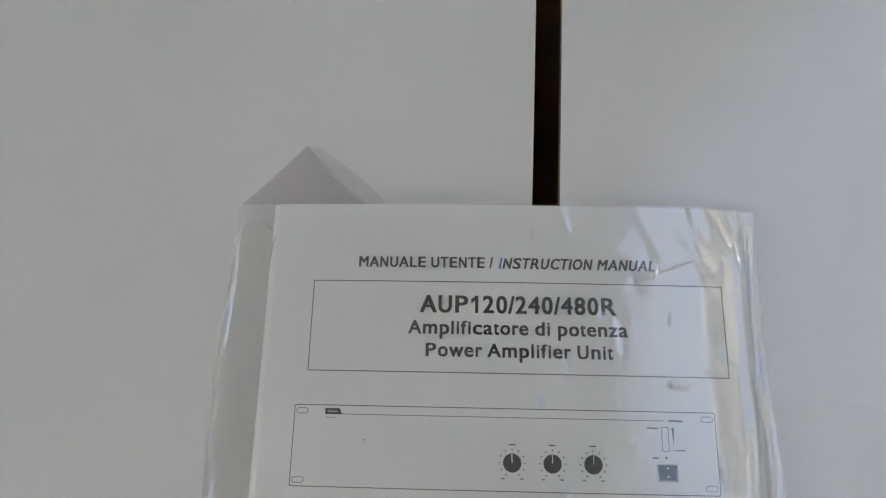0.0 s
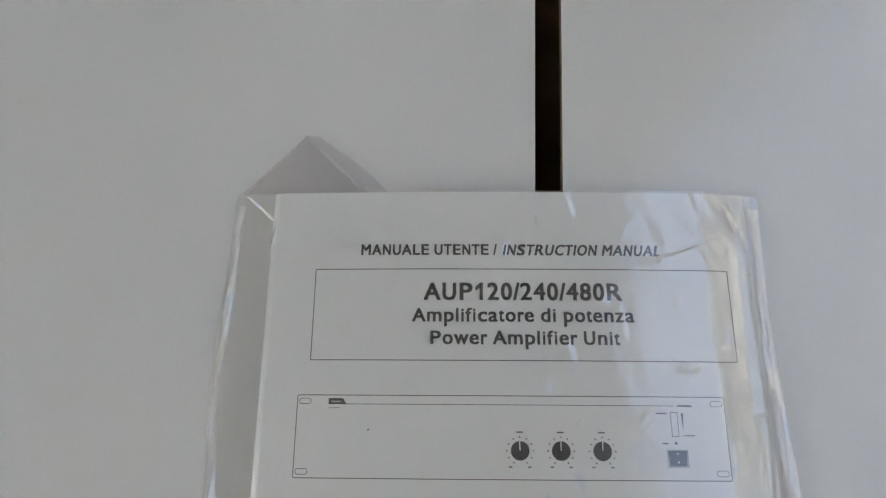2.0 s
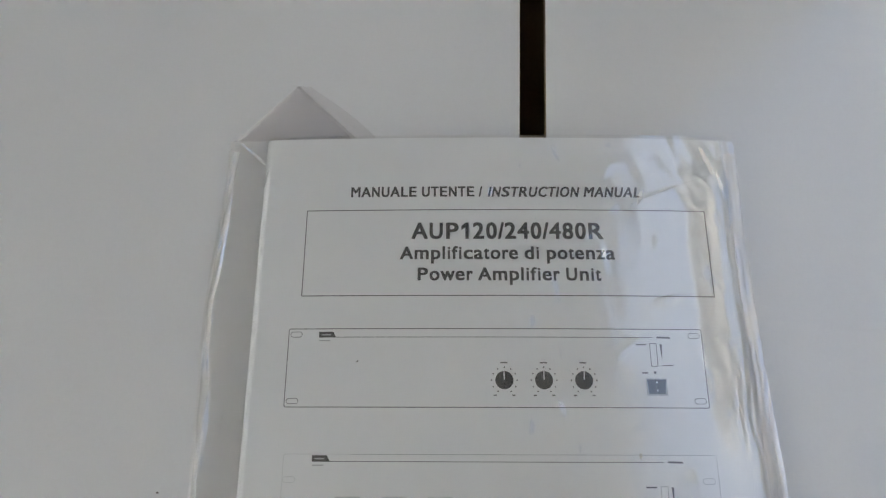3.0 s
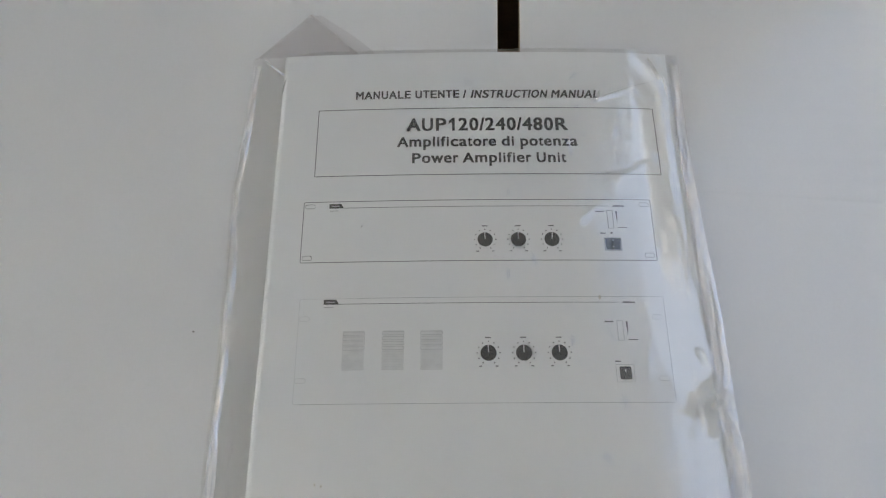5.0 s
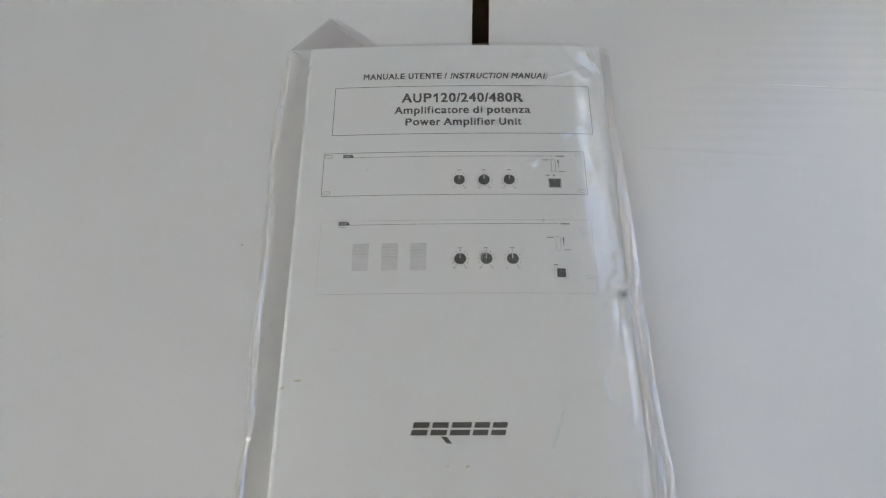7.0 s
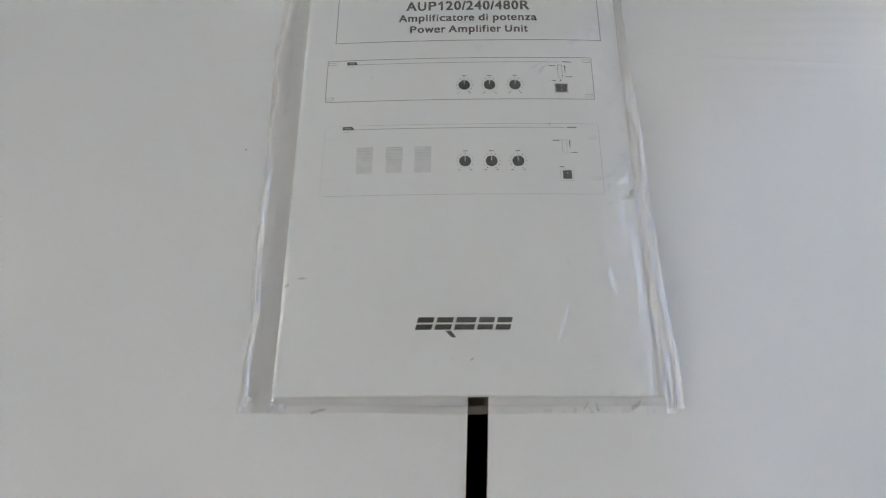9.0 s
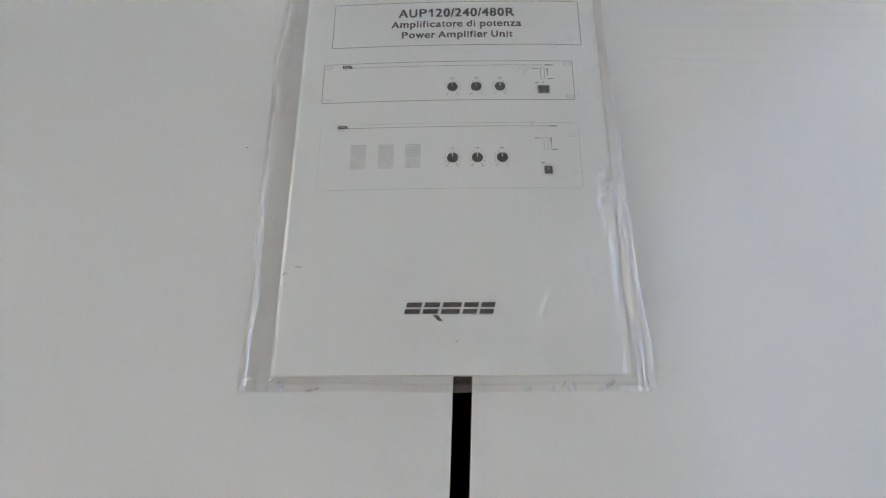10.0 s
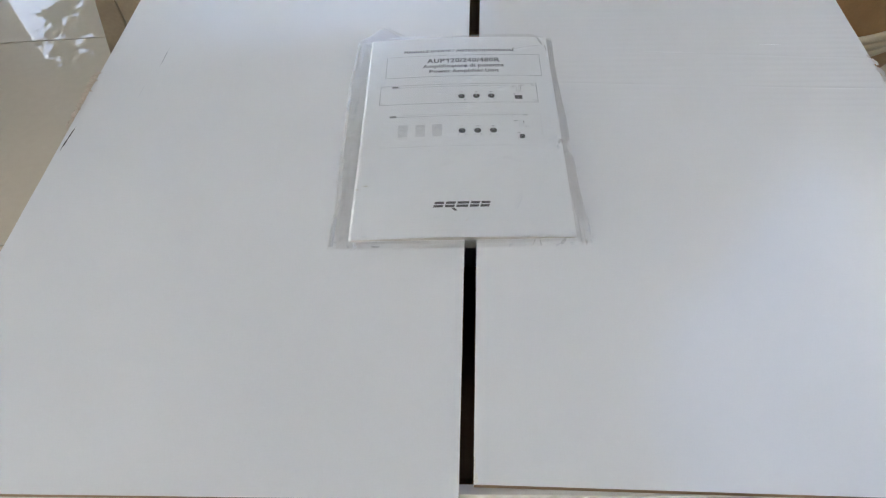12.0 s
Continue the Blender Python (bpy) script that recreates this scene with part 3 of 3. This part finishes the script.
# the maker's mark: slanted black bars in pairs with a tail, kept as plain shapes
for mx, mw in ((0.0552, 0.0064), (0.0629, 0.0064), (0.0706, 0.0078), (0.0796, 0.0060), (0.0868, 0.0058)):
    for y0, y1 in ((0.0255, 0.0276), (0.0284, 0.0305)):
        k0, k1 = (y0 - 0.0255) * 0.26, (y1 - 0.0255) * 0.26
        print_part("mark_bar", flat_poly([(mx + k0, y0), (mx + mw + k0, y0), (mx + mw + k1, y1), (mx + k1, y1)]), INK, "slanted black printed bar")
print_part("mark_tail", flat_poly([(0.0672, 0.0250), (0.0694, 0.0250), (0.0716, 0.0224), (0.0696, 0.0224)]), INK)

for i, (cx, cy, rx, ry, m) in enumerate(((0.0082, 0.0475, 0.0024, 0.0006, STAIN), (0.0700, 0.0140, 0.0006, 0.0004, STAIN), (0.0776, 0.0138, 0.0011, 0.0005, STAIN), (0.0328, 0.1450, 0.00045, 0.00025, SPECK_AND_SHADE), (0.0235, 0.0600, 0.0005, 0.0003, STAIN), (0.1135, 0.1188, 0.0010, 0.0005, STAIN), (0.0215, 0.0604, 0.0007, 0.0003, STAIN), (0.0022, 0.0445, 0.0008, 0.0014, STAIN))):
    print_part("stain", ragged(cx, cy, rx, ry, 0.3 * i, INK_Z + 0.00002, 40 + i), m)


# ---------------------------------------------------------------- the plastic bag
bag = thing("plastic_bag", "clear crinkled plastic bag holding the manual, shiny where it creases", "plastic bag", at=(W / 2, H / 2, TOP))
BX0, BX1, BY0, BY1 = -0.0128, 0.1550, -0.0064, 0.2168


def wiggle(v, k, a):
    return a * noise.noise(Vector((v * k, 3.7, k * 0.01)))


def ridge(d, w):
    return math.exp(-(d / w) ** 2)


def bag_z(x, y):
    """Height of the upper film: tight over the booklet, slack round it, with long creases down both sides."""
    left, right = -x, x - W
    out = max(left, right, -y, 0.0)
    lid = cover_z(x, y)
    over = lid + 0.0022 - 0.0020 * smoothstep(0.130, 0.1485, x) * smoothstep(0.08, 0.16, y) - 0.0012 * smoothstep(0.020, 0.0, x) + (0.0085 * (x / W - 0.5) ** 2 if W / 2 < x < W else 0.0021 if x >= W else 0.0) * smoothstep(0.16, 0.08, y)
    z = over + (TOP + 0.0010 - over) * smoothstep(0.0, 0.0125 if left > 0 else 0.0040, out)
    # broad slack, then finer ripples, then a few isolated sharp crinkles
    z += 0.0006 * noise.noise(Vector((x * 22, y * 9, 5.0))) * smoothstep(0.0, 0.05, min(x + 0.02, W - x + 0.03))
    z += 0.00013 * noise.noise(Vector((x * 75, y * 40, 8.0))) + 0.00004 * noise.noise(Vector((x * 260, y * 200, 2.0)))
    upper = smoothstep(0.05, 0.16, y) * smoothstep(0.03, 0.11, x)
    z += 0.0012 * max(0.0, noise.noise(Vector((x * 150 + y * 60, y * 70 - x * 90, 12.0))) - 0.42) * (0.5 + upper)
    z += 0.0012 * max(0.0, noise.noise(Vector((x * 80 - y * 90, y * 140 + x * 30, 15.0))) - 0.45) * (0.5 + upper)
    z += 0.00010 * abs(noise.noise(Vector((x * 110 + y * 50, y * 64 - x * 40, 21.0)))) * smoothstep(0.08, 0.15, y) * smoothstep(0.03, 0.09, x)
    z += 0.00018 * abs(noise.noise(Vector((x * 60 + y * 45, y * 32 - x * 30, 7.0)))) * upper
    # the slack roll along the spine side
    z += 0.0013 * ridge(x + 0.0112 + wiggle(y, 16, 0.0014) + wiggle(y, 90, 0.0006), 0.0017) * (0.5 + 0.5 * smoothstep(0.19, 0.10, y)) * (1 + 0.55 * noise.noise(Vector((y * 55, x * 60, 0))))
    z += 0.0004 * noise.noise(Vector((x * 220, y * 140, 3.3))) * smoothstep(0.001, -0.004, x) * smoothstep(0.21, 0.13, y)
    z += 0.0003 * ridge(x + 0.0045 + wiggle(y, 30, 0.002), 0.0016)
    # crumpled creases along the open side
    soft = smoothstep(0.215, 0.06, y)
    rough_line = wiggle(y, 34, 0.0040) + wiggle(y + 5, 120, 0.0016)
    z += (0.0005 + 0.0005 * soft) * ridge(x - (0.1492 + rough_line), 0.0013) * (0.7 + 0.9 * noise.noise(Vector((y * 70, 2.2, 0))))
    z += 0.0002 * soft * ridge(x - (0.1445 + wiggle(y + 3, 30, 0.0040)), 0.0009) * max(0.0, noise.noise(Vector((y * 34, 0.2, 4))) + 0.25)
    z += 0.0002 * ridge(x - (0.1524 + wiggle(y + 7, 44, 0.0030)), 0.0009)
    # small puckers where it is pulled round the corners and the lower hem
    z += 0.0010 * max(0.0, noise.noise(Vector((x * 130, y * 40, 9.0)))) * smoothstep(0.005, -0.002, y)
    for px, lean, w in ((0.0030, 0.5, 0.0010), (0.0140, -0.9, 0.0012), (0.1050, 0.6, 0.0014), (0.1160, 0.3, 0.0009), (0.1205, -0.4, 0.0010), (0.1360, 0.8, 0.0013), (0.1500, -0.2, 0.0010)):
        z += 0.0004 * ridge(x - px - lean * (y + 0.003), w) * smoothstep(0.0015, -0.0015, y)
    corner = ridge(math.hypot(x - 0.140, y - 0.210), 0.020)
    z += 0.0010 * corner * abs(noise.noise(Vector((x * 130 + y * 80, y * 60, 0.5))))
    corner = ridge(math.hypot(x - 0.146, y - 0.083), 0.007)
    z += 0.0032 * corner * (noise.noise(Vector((x * 240, y * 240, 6.5))) + 0.2)
    # two fine scores in the film
    z += 0.0009 * ridge(x - (0.1135 + 0.35 * (y - 0.030) - 6.0 * (y - 0.030) ** 2), 0.0004) * smoothstep(0.019, 0.022, y) * smoothstep(0.036, 0.032, y)
    z += 0.0005 * ridge(y - (0.1955 + 0.35 * (x - 0.122)), 0.0005) * smoothstep(0.112, 0.116, x) * smoothstep(0.137, 0.131, x)
    z = max(z, TOP + 0.0006, lid + 0.0004 if out == 0.0 else 0)
    return z


def bag_part(name, bm, materials, label="", smooth=True):
    bmesh.ops.translate(bm, verts=bm.verts, vec=manual_shift)
    ob = part(name, bm, materials, bag, label, smooth)
    return ob


def bag_edge(x, y):
    """The rim of the bag wanders a little."""
    ex = x + wiggle(y, 26, 0.0022) * (smoothstep(0.01, 0.0, x - BX0) + smoothstep(0.01, 0.0, BX1 - x)) - 0.0028 * smoothstep(0.05, 0.2, y) * smoothstep(0.14, BX1, x)
    ex -= 0.0018 * ridge(y - 0.135, 0.045) * smoothstep(0.0, BX0, x)
    ey = y + wiggle(x, 25, 0.0009) * smoothstep(0.01, 0.0, y - BY0)
    return ex, ey


xs = steps(BX0, 0.002, 30) + steps(0.0035, 0.138, 170) + steps(0.1384, BX1, 50)
ys = steps(BY0, 0.002, 16) + steps(0.003, BY1, 270)


def bag_place(x, y):
    ex, ey = bag_edge(x, y)
    return Vector((ex, ey, bag_z(x, y)))


bag_part("front_film", sheet(xs, ys, bag_place), BAG)


def open_side(y):
    """How far past the booklet the crumpled fold of the open side lies."""
    return 0.0019 + 0.0040 * smoothstep(0.045, -0.002, y) + 0.0014 * ridge(y - 0.077, 0.010) + wiggle(y, 60, 0.0012) + wiggle(y + 2, 170, 0.0009)


def crumpled_fold(u, y):
    """Film bunched beside the open edge: long flat facets that tip to and fro, pinched together at one place."""
    pinch = 1 - 0.55 * ridge(y - 0.083, 0.006)
    wide = (0.0046 + 0.0030 * smoothstep(0.20, 0.0, y)) * pinch
    lane = u + 0.16 * math.sin(math.pi * u) * noise.noise(Vector((y * 30, 3.0 + u * 2, 0.4)))
    x = W - 0.0012 + open_side(y) * 0.6 + lane * wide - 0.6 * wide * (1 - pinch)
    lift = abs(((u * 2.5 + 0.5 * noise.noise(Vector((y * 22, 1.1, 0)))) % 1.0) - 0.5) * 2
    hill = 0.0008 * lift * (0.65 + 0.8 * noise.noise(Vector((y * 45, u * 3.0, 6.0)))) * smoothstep(1.0, 0.8, u)
    base = TOP + 0.0012 + 0.0017 * smoothstep(0.0040, 0.0, x - W)
    return Vector((x, y, base + max(0.0, hill)))


bag_part("crumpled_fold", sheet(steps(0, 1, 7), steps(-0.0045, 0.212, 64), crumpled_fold), BAG_CREASE, "crumpled whitish fold down the open side", False)


def spine_fold(u, y):
    """The narrow pressed fold of film along the spine side, with facets that catch the light here and there."""
    wide = 0.0016 + 0.0022 * max(0.0, noise.noise(Vector((y * 40, 8.8, 0))) + 0.15) + 0.0014 * smoothstep(0.10, 0.0, y)
    x = BX0 + 0.0008 + wiggle(y, 26, 0.0022) - 0.0018 * ridge(y - 0.135, 0.045) + u * wide + 0.0005 * noise.noise(Vector((y * 120, 1.0, 0)))
    return Vector((x, y, TOP + 0.0012 + 0.0010 * math.sin(math.pi * u) * (0.5 + 1.3 * noise.noise(Vector((y * 60, u * 2, 3.0)))) + 0.0004 * u))


bag_part("spine_fold", sheet(steps(0, 1, 4), steps(-0.004, 0.213, 70), spine_fold), BAG_GLINT, "narrow pressed fold along the spine side", False)


def pucker_glint(cx, cy, wide, tall, lean, seed):
    """A small pinch of film standing up in a crease, tilted and made milky to imitate a glint."""
    def place(u, v):
        taper = math.sin(math.pi * (0.12 + 0.8 * v)) * (0.75 + 0.5 * noise.noise(Vector((v * 4, seed, 0))))
        x = cx + (u - 0.5) * wide * taper + lean * (v - 0.5) * tall
        y = cy + (v - 0.5) * tall + 0.15 * wide * (u - 0.5)
        z = max(bag_z(x, y), TOP + 0.0008) + 0.0003 + (0.46 - 1.5 * cx) * wide * taper * (1 - u) + 0.0001 * noise.noise(Vector((u * 3, v * 3, seed)))
        return Vector((x, y, z))

    return bag_part("pucker_glint", sheet(steps(0, 1, 6), steps(0, 1, 8), place), BAG_GLINT)


pucker_glint(0.0006, -0.0045, 0.0010, 0.0024, 0.1, 1.0)
pucker_glint(0.0046, -0.0040, 0.0030, 0.0036, -0.3, 2.0)
pucker_glint(0.0184, -0.0056, 0.0080, 0.0013, 0.4, 3.0)
pucker_glint(0.1204, -0.0036, 0.0014, 0.0028, 0.5, 4.0)
pucker_glint(0.1247, -0.0042, 0.0014, 0.0033, -0.3, 5.0)
pucker_glint(0.1390, -0.0036, 0.0038, 0.0032, 0.6, 6.0)
pucker_glint(0.1540, -0.0036, 0.0016, 0.0042, 0.2, 7.0)
pucker_glint(0.1462, 0.0835, 0.0060, 0.0034, 0.5, 10.0)
pucker_glint(-0.0086, -0.0010, 0.0040, 0.0016, -0.8, 11.0)
pucker_glint(-0.0040, 0.2120, 0.0016, 0.0080, -1.1, 12.0)
pucker_glint(0.0010, 0.2030, 0.0012, 0.0060, 0.2, 13.0)
pucker_glint(0.1290, 0.1985, 0.0012, 0.0110, 2.4, 14.0)
pucker_glint(0.1190, 0.1955, 0.0022, 0.0050, 0.3, 15.0)
pucker_glint(0.1420, 0.2090, 0.0030, 0.0090, -0.4, 16.0)
pucker_glint(0.1460, 0.2020, 0.0016, 0.0080, -0.2, 17.0)
bag_part("back_film", sheet(steps(BX0, BX1, 60), steps(BY0, BY1, 70), lambda x, y: Vector((*bag_edge(x, y), TOP + 0.0003))), BAG_BACK)


def fold_place(u, v):
    """The loose corner of the mouth, folded to a point."""
    base0, base1, tip = Vector((-0.0105, 0.2172, 0)), Vector((0.0300, 0.2172, 0)), Vector((0.0090, 0.2375, 0))
    p = base0.lerp(base1, u).lerp(tip, v)
    z = TOP + 0.0010 + 0.0009 * math.sin(math.pi * u) * (1 - v) + 0.0004 * v + 0.0003 * noise.noise(Vector((p.x * 120, p.y * 120, 0)))
    return Vector((p.x, p.y, z))


bag_part("folded_corner_and_shade", sheet(steps(0, 1, 24), steps(0, 0.98, 20), fold_place), BAG_FOLD, "folded pointed corner of plastic film")


def fold_shade(u, v):
    """A tinted sheet offset to one side, standing in for the corner's soft shadow."""
    base0, base1, tip = Vector((-0.0120, 0.2170, 0)), Vector((0.0370, 0.2170, 0)), Vector((0.0115, 0.2392, 0))
    p = base0.lerp(base1, u).lerp(tip, v)
    return Vector((p.x + 0.0012 * math.sin(4 * v), p.y, TOP + 0.0006 + 0.0003 * math.sin(5 * u) ** 2))


bag_part("folded_corner_and_shade", sheet(steps(0, 1, 20), steps(0, 0.93, 14), fold_shade), BAG_FOLD)


def fold_rim(u, v, shift):
    """A milky, paler strip along a slanting side of the folded corner."""
    a, b = (fold_place(0, 0), fold_place(0, 0.98)) if shift < 0 else (fold_place(1, 0), fold_place(1, 0.98))
    p = a.lerp(b, v)
    wide = 0.0022 * (0.7 + 0.6 * noise.noise(Vector((v * 9, shift * 50, 0))))
    return Vector((p.x - shift * u * wide, p.y, p.z + 0.0005 + 0.00005 * math.sin(math.pi * u)))


for shift in (-1.0, 1.0):
    bag_part("corner_crease", sheet(steps(0, 1, 3), steps(0, 1, 18), lambda u, v: fold_rim(u, v, shift)), BAG_CREASE)


# ---------------------------------------------------------------- marks on the carton
# a flat dark strip stands in for the shade inside the slit
scratch("slit", -0.2254, 0.090, -0.2228, 0.118, 0.0017, SPECK_AND_SHADE, "slit in the board, its shade drawn as a dark strip")
scratch("scuff", -0.1775, 0.190, -0.1762, 0.216, 0.0006, INK_GREY, "thin dark scuff")
scratch("scuff", -0.1840, 0.150, -0.1830, 0.166, 0.0004, INK_PALE, "thin dark scuff")
# the first line paints the sheen of a pressed ridge in white
scratch("scuff_and_sheen", 0.224, 0.1935, 0.272, 0.1903, 0.0006, PAPER, "thin pale line of scuff and painted sheen")
scratch("scuff_and_sheen", 0.322, 0.199, 0.341, 0.198, 0.0007, PAPER, "thin pale line of scuff and painted sheen")
carton_part("speck", ragged(-0.0222, 0.1085, 0.0005, 0.0003, 0, TOP + 0.0016, 3), SPECK_AND_SHADE)
carton_part("torn_edge", ragged(0.0793, -0.1522, 0.0013, 0.0034, 0.05, TOP + 0.0012, 12, 0.0007), PAGES, "frayed board corner")
carton_part("torn_edge", ragged(0.0789, -0.1430, 0.0005, 0.0080, 0.03, TOP + 0.0011, 13, 0.0004), PAGES, "frayed board corner")


# ---------------------------------------------------------------- things beside the carton
def basket(cx, cy, r, h):
    """A round drum of wicker with three cream cane hoops low on its side."""
    b = thing("wicker_drum", "round orange-brown wicker drum with three cream cane hoops, on the floor", "basket", at=(cx, cy, 0))

    def turned(profile, n=72):
        bm = bmesh.new()
        rings = [[bm.verts.new((rr * math.cos(2 * math.pi * k / n), rr * math.sin(2 * math.pi * k / n), z)) for k in range(n)] for rr, z in profile]
        for a, c in zip(rings, rings[1:]):
            for k in range(n):
                bm.faces.new((a[k], a[(k + 1) % n], c[(k + 1) % n], c[k]))
        bm.faces.new(rings[0][::-1])
        bm.faces.new(rings[-1])
        return bm

    part("body", turned([(r * 0.97, 0), (r, 0.006), (r * 1.0, h * 0.7), (r * 0.98, h - 0.01), (r * 0.96, h)]), CLAY, b, smooth=True)
    for i in range(3):
        z = 0.071 + 0.0165 * i
        bm = bmesh.new()
        n = 72
        rings = []
        for k in range(n):
            a = 2 * math.pi * k / n
            rings.append([bm.verts.new(((r + 0.004 + 0.0084 * math.cos(t)) * math.cos(a), (r + 0.004 + 0.0084 * math.cos(t)) * math.sin(a), z + 0.0084 * math.sin(t))) for t in [2 * math.pi * j / 10 for j in range(10)]])
        for k in range(n):
            p, q = rings[k], rings[(k + 1) % n]
            for j in range(10):
                bm.faces.new((p[j], p[(j + 1) % 10], q[(j + 1) % 10], q[j]))
        part("hoop", bm, CREAM, b, "cream cane hoop", smooth=True)
    return b


basket(0.75, 1.06, 0.30, 0.42)


def pedestal(cx, cy, turn):
    """A brown wooden stand: a tapered post of two boards on a foot."""
    p = thing("wooden_stand", "brown varnished wooden stand with a tapered post, on the floor", "stand", at=(cx, cy, 0))
    p.rotation_euler = (0, 0, turn)

    def taper(x0, x1, t0, t1, z0, z1, y0, y1):
        bm = bmesh.new()
        low = [bm.verts.new(c) for c in ((x0, y0, z0), (x1, y0, z0), (x1, y1, z0), (x0, y1, z0))]
        high = [bm.verts.new(c) for c in ((t0, y0, z1), (t1, y0, z1), (t1, y1, z1), (t0, y1, z1))]
        bm.faces.new(low[::-1])
        bm.faces.new(high)
        for i in range(4):
            bm.faces.new((low[i], low[(i + 1) % 4], high[(i + 1) % 4], high[i]))
        bmesh.ops.bevel(bm, geom=list(bm.edges), offset=0.002, segments=1, affect="EDGES")
        return bm

    part("board", taper(-0.060, 0.008, 0.004, 0.008, 0.02, 0.34, -0.02, 0.02), WOOD, p)
    part("board", taper(0.010, 0.055, 0.010, 0.055, 0.02, 0.34, -0.018, 0.022), WOOD, p)
    part("foot", box(-0.062, 0.06, -0.04, 0.04, 0.0, 0.02, 0.003), WOOD, p)
    part("top", box(-0.005, 0.06, -0.03, 0.03, 0.34, 0.36, 0.003), WOOD, p)
    return p


pedestal(-0.590, 0.87, 0.0)


# ---------------------------------------------------------------- outside the doorway
def tree(x, y, seed, low_limb=None):
    rnd = random.Random(seed)
    t = thing("tree", "small leafy tree with broad oval leaves outside the doorway", "tree", at=(x, y, -0.12))
    bm = bmesh.new()
    trunk = [Vector((0.05 * math.sin(k * 1.3), 0.04 * math.cos(k), 0.3 * k)) for k in range(8)]
    tube(bm, trunk, [0.075 - 0.006 * k for k in range(8)], 10)
    tips = []
    for k in range(16):
        base = trunk[3 + k % 5]
        a = 2.4 * k + rnd.random()
        reach = 0.55 + 0.55 * rnd.random()
        pts = [base + Vector((math.cos(a) * reach * s, math.sin(a) * reach * s, 0.9 * reach * s * (0.6 + 0.5 * s))) for s in (0, 0.33, 0.66, 1)]
        tube(bm, pts, [0.03, 0.022, 0.015, 0.007], 6)
        tips += pts[1:]
    if low_limb:
        pts = [trunk[4].lerp(Vector(low_limb), s) for s in (0, 0.33, 0.66, 1)]
        tube(bm, pts, [0.03, 0.022, 0.015, 0.007], 6)
        tips += pts[2:] + pts[3:] * 6
    part("trunk", bm, BARK, t, smooth=True)
    bm = bmesh.new()
    for k in range(2600):
        tip = rnd.choice(tips)
        c = tip + Vector((rnd.gauss(0, 0.17), rnd.gauss(0, 0.17), rnd.gauss(0, 0.17)))
        L = 0.12 + 0.06 * rnd.random()
        m = Matrix.Translation(c) @ Matrix.Rotation(rnd.random() * 6.28, 4, "Z") @ Matrix.Rotation(rnd.uniform(-1.0, 0.6), 4, "Y") @ Matrix.Rotation(rnd.uniform(-0.6, 0.6), 4, "X")
        spots = ((0.10, 0.13), (0.32, 0.25), (0.62, 0.27), (0.88, 0.15))
        stem, tip_v = bm.verts.new(m @ Vector((0, 0, 0))), bm.verts.new(m @ Vector((L, 0, -0.12 * L)))
        mid = [bm.verts.new(m @ Vector((L * s, 0, -0.12 * L * s * s))) for s, w in spots]
        for sgn in (-1, 1):
            rim = [bm.verts.new(m @ Vector((L * s, sgn * w * L, 0.05 * L))) for s, w in spots]
            bm.faces.new((stem, mid[0], rim[0]))
            for q in range(3):
                bm.faces.new((mid[q], mid[q + 1], rim[q + 1], rim[q]))
            bm.faces.new((mid[3], tip_v, rim[3]))
    tagged(part("crown", bm, LEAF, t, smooth=True), kind="stuff")
    return t


tree(-2.1, 4.2, 11, (-1.0, 0.0, 2.78))
tree(-1.0, 5.2, 23)

# ---------------------------------------------------------------- floor tiles
tile_mesh = mesh_of("tile", box(-0.2991, 0.2991, -0.2991, 0.2991, -0.010, 0.0, 0.0008), TILE)
rnd = random.Random(4)
spin = radians(2.9)
for i in range(-6, 7):
    for j in range(-8, 5):
        u, v = -0.63 + 0.3 + 0.6 * i, 1.035 + 0.3 + 0.6 * j
        x, y = u * math.cos(spin) - v * math.sin(spin), u * math.sin(spin) + v * math.cos(spin)
        if not (-3.6 < x < 3.2 and -3.0 < y < 3.0):
            continue
        inside = abs(x + 0.2) < 2.68 and abs(y) < 2.28
        place = pose(x, y, 0.0, rnd.uniform(-0.17, 0.17), rnd.uniform(-0.17, 0.17), math.degrees(spin))
        if inside:
            ob = new("tile", tile_mesh)
        else:
            # tiles at the walls are cut to fit
            bm = bmesh.new()
            bm.from_mesh(tile_mesh)
            back = place.inverted()
            for co, way in (((-3.2, 0, 0), (-1, 0, 0)), ((2.8, 0, 0), (1, 0, 0)), ((0, -2.6, 0), (0, -1, 0)), ((0, 2.6, 0), (0, 1, 0))):
                bmesh.ops.bisect_plane(bm, geom=list(bm.verts) + list(bm.edges) + list(bm.faces), plane_co=back @ Vector(co), plane_no=back.to_3x3() @ Vector(way), clear_outer=True)
            if not bm.faces:
                bm.free()
                continue
            ob = new("tile", mesh_of("tile", bm, TILE))
        ob.parent = floor
        ob.matrix_world = place
